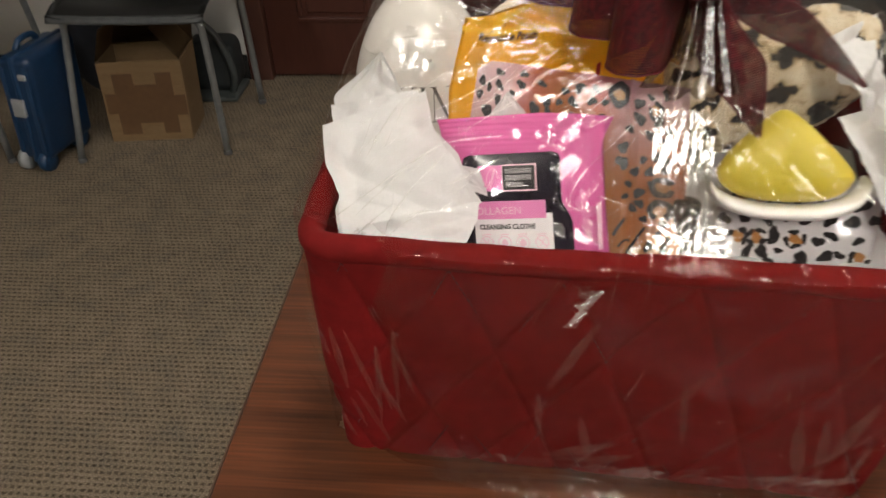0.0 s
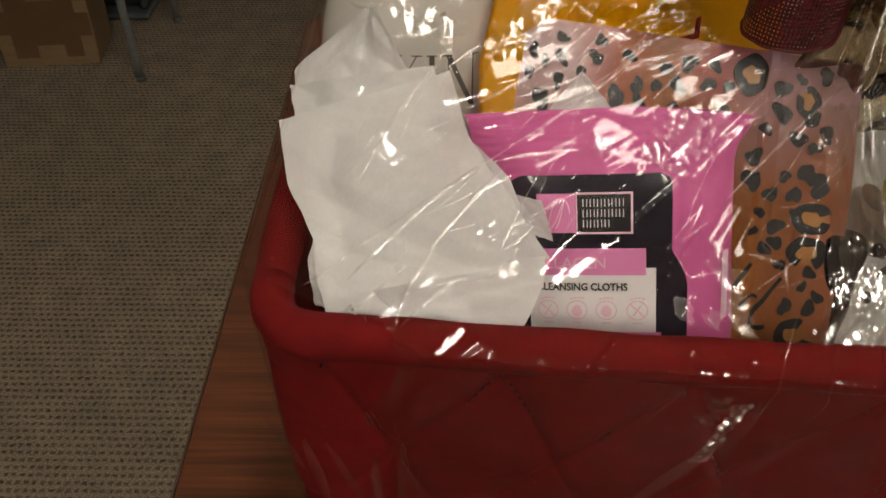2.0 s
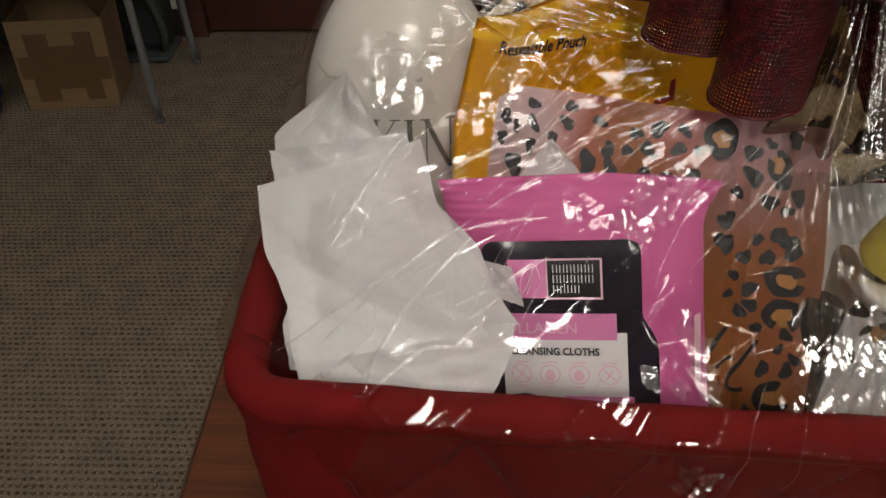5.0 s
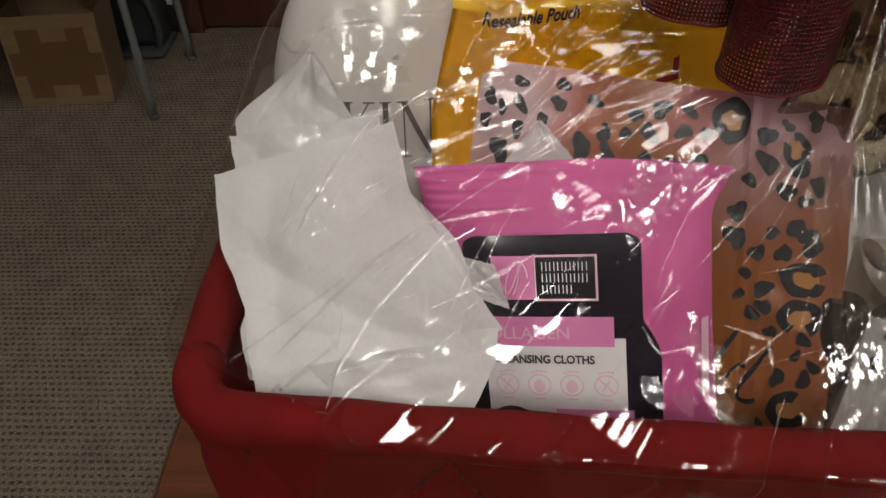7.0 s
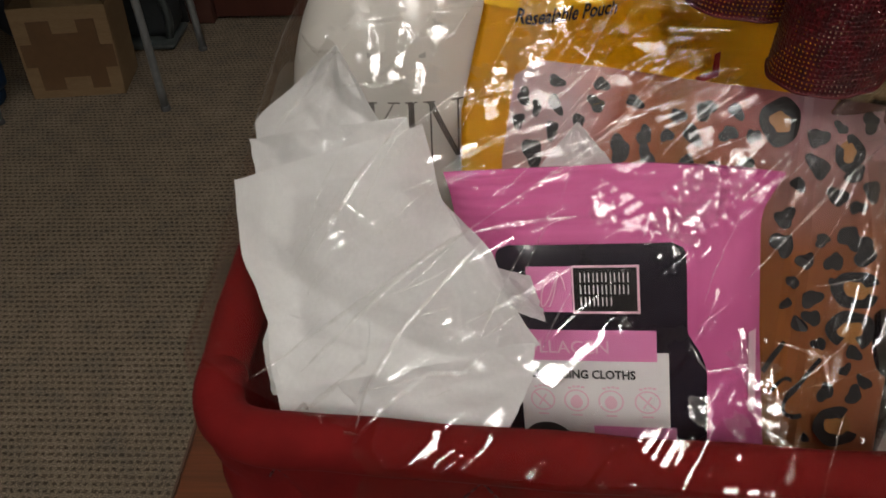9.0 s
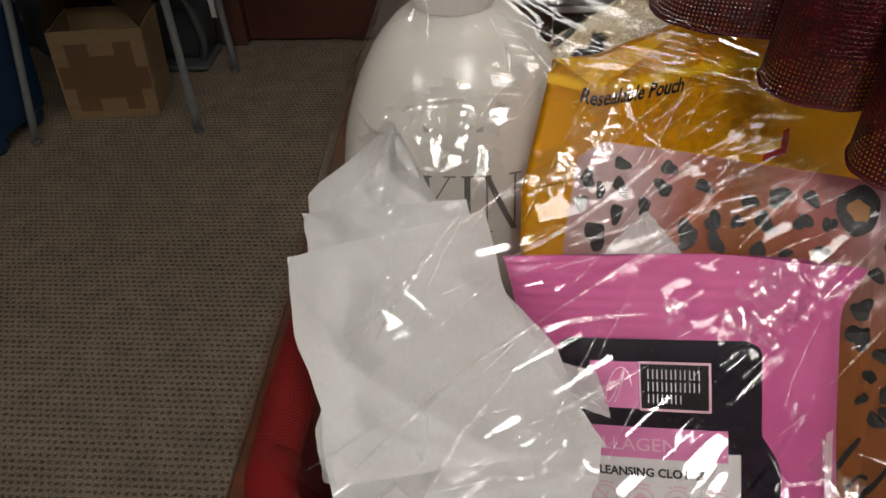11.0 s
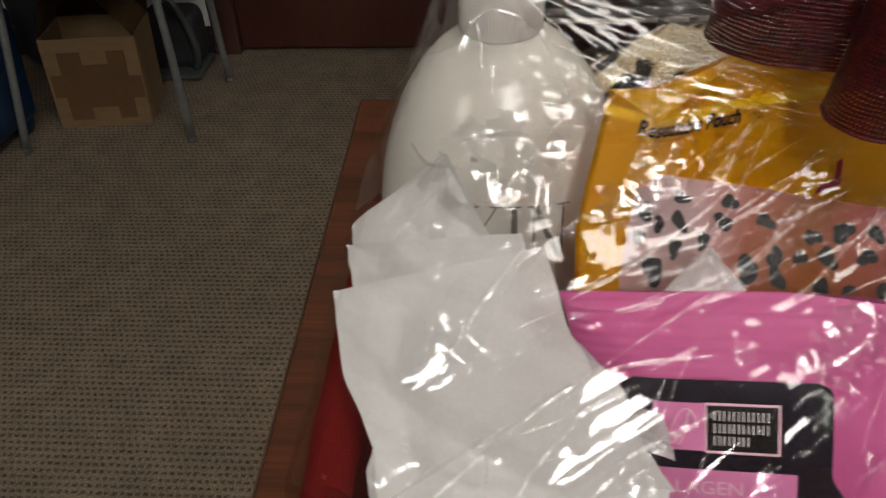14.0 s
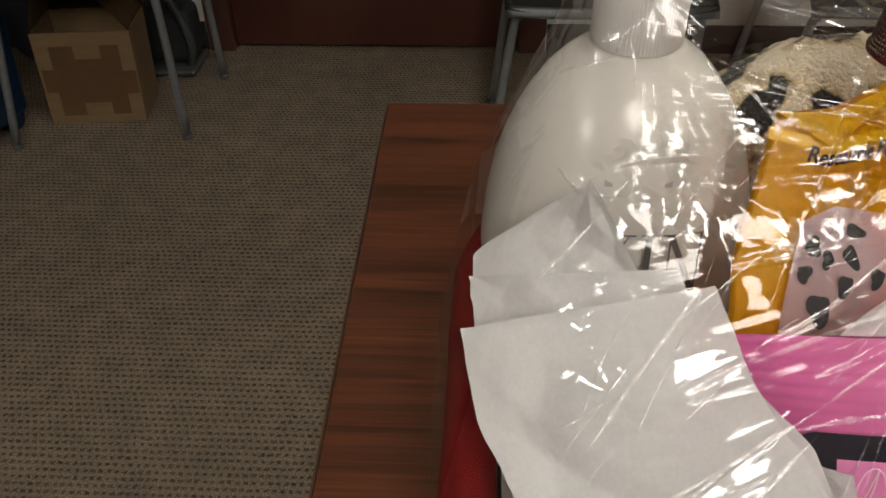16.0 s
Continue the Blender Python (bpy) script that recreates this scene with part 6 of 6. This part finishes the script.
    # loose film crushed along the foot of the basket
    for k, (fx0, fx1) in enumerate(((0.15, 0.3), (0.27, 0.45))):
        def skirt(u, v):
            x = fx0 + (fx1 - fx0) * u
            y = 0.914 - 0.07 * (x - 0.086) - 0.004 - 0.014 * v * (0.55 + 0.45 * math.sin(math.pi * u)) + 0.003 * noise.noise((u * 8, v, k))
            tri = lambda q: 2 * abs(q - math.floor(q + 0.5)) - 0.5
            ruck = 0.0018 * tri(u * 5 + v * 0.8 + k) + 0.0012 * tri(u * 11 - v * 1.5) + 0.0012 * tri(u * 29 + v * 3)
            return (x, y - abs(ruck) * 0.5, TABLE + 0.004 + 0.022 * (1 - v) ** 1.8 + max(-0.002, ruck) * min(1, 1.5 - v))
        part("crushed_skirt", sheet(120, 24, skirt), FILM, b, "loose crushed film at the foot")


wrap()

# ---- the bow ----
def ribbon_strip(points, width_dir, width, nw=10):
    """A ribbon along points, as wide as width along width_dir; UVs in millimetres."""
    bm = bmesh.new()
    uvl = bm.loops.layers.uv.new("UVMap")
    pts = [Vector(p) for p in points]
    run = [0.0]
    for a, b in zip(pts, pts[1:]):
        run.append(run[-1] + (b - a).length)
    grid = []
    for i, p in enumerate(pts):
        wd = width_dir(i / (len(pts) - 1)) if callable(width_dir) else Vector(width_dir)
        grid.append([bm.verts.new(p + wd * (width * (k / nw - 0.5)) + Vector((0, 0, 0.0002 * math.sin(k * 1.1 + i * 0.55)))) for k in range(nw + 1)])
    for i in range(len(pts) - 1):
        for k in range(nw):
            f = bm.faces.new((grid[i][k], grid[i + 1][k], grid[i + 1][k + 1], grid[i][k + 1]))
            for loop, (a, c) in zip(f.loops, ((i, k), (i + 1, k), (i + 1, k + 1), (i, k + 1))):
                loop[uvl].uv = (run[a] * 1000, c / nw * width * 1000)
    edges = [[g[0].co.copy() for g in grid], [g[-1].co.copy() for g in grid]]
    return bm, edges


def bow():
    b = base_of("mesh_ribbon_bow", GATHER.x, GATHER.y, GATHER.z, "dark red open-weave mesh ribbon bow tied over the cellophane", "bow")
    tie = Vector((0.292, 1.0, 1.05))

    def loop(centre, radius, width, lean):
        """A loop of ribbon that stands on edge: out from the tie, round its bulging end and back, pinched at the tie."""
        c = Vector(centre)
        out = Vector((c.x - tie.x, c.y - tie.y, 0))
        out.normalize()
        side = Vector((-out.y, out.x, 0))
        mid_z = c.z + width / 2
        def spot(along, across, lift=0.0):
            p = c + out * (along * radius) + side * (across * radius)
            return Vector((p.x, p.y, mid_z + lift))
        path = [tie + side * 0.002, tie.lerp(spot(-1.3, 0.75), 0.55), spot(-0.55, 0.97), spot(0.25, 0.95), spot(0.85, 0.55), spot(1.02, 0.0), spot(0.85, -0.55), spot(0.25, -0.95), spot(-0.55, -0.97), tie.lerp(spot(-1.3, -0.75), 0.55), tie - side * 0.002]
        pts = smooth_path(path, 9)
        tip = (Vector((0, 0, 1)) + out * lean).normalized()
        bm, edges = ribbon_strip(pts, lambda q: tip * (0.3 + 0.7 * min(1, math.sin(math.pi * q) * 2.2)), width, 26)
        lp = part("loop", bm, RIBBON, b, "looped mesh ribbon")
        for g in edges:
            part("wired_edge", tube(g, 0.00045, 6), RIBBON_EDGE, lp, "corded ribbon edge")

    def tail(path, side, width):
        pts = smooth_path(path, 10)
        bm, edges = ribbon_strip(pts, lambda f: Vector(side).normalized() * (0.45 + 0.55 * min(1, f * 2)) * min(1, 0.06 + (1 - f) * 2.2), width, 12)
        lp = part("tail", bm, RIBBON, b, "loose ribbon tail")
        for e in edges:
            part("wired_edge", tube(e, 0.00045, 6), RIBBON_EDGE, lp, "corded ribbon edge")
    for args in LOOPS:
        loop(*args)
    for args in TAILS:
        tail(*args)
    part("knot", moved(lathe([(0.004, -0.009), (0.008, -0.007), (0.0095, 0), (0.008, 0.007), (0.004, 0.009)], 0, 0, 20), pose(tie.x, tie.y, tie.z, 70, 0, 20)), RIBBON_EDGE, b, "tight red knot")


LOOPS = [
    ((0.221, 1.034, 1.0252), 0.0175, 0.056, -0.1),
    ((0.247, 1.001, 1.0175), 0.0155, 0.056, -0.12),
    ((0.2635, 0.9765, 1.0075), 0.0145, 0.056, -0.1),
    ((0.338, 1.005, 1.03), 0.016, 0.05, 0.2),
    ((0.30, 1.045, 1.036), 0.017, 0.05, 0.1),
    # two upper loops, mostly unseen, added to cast shade on the amber pouch
    ((0.258, 1.022, 1.066), 0.021, 0.058, 0.25),
    ((0.285, 0.966, 1.05), 0.017, 0.056, 0.2),
]
TAILS = [
    ([(0.294, 0.995, 1.048), (0.304, 0.975, 1.022), (0.318, 0.965, 1.0), (0.33, 0.96, 0.973)], (0.9, 0.1, 0.3), 0.03),
    ([(0.294, 0.995, 1.044), (0.318, 0.982, 1.037), (0.345, 0.97, 1.026), (0.376, 0.957, 1.004)], (0.45, -0.4, 0.75), 0.024),
]
bow()
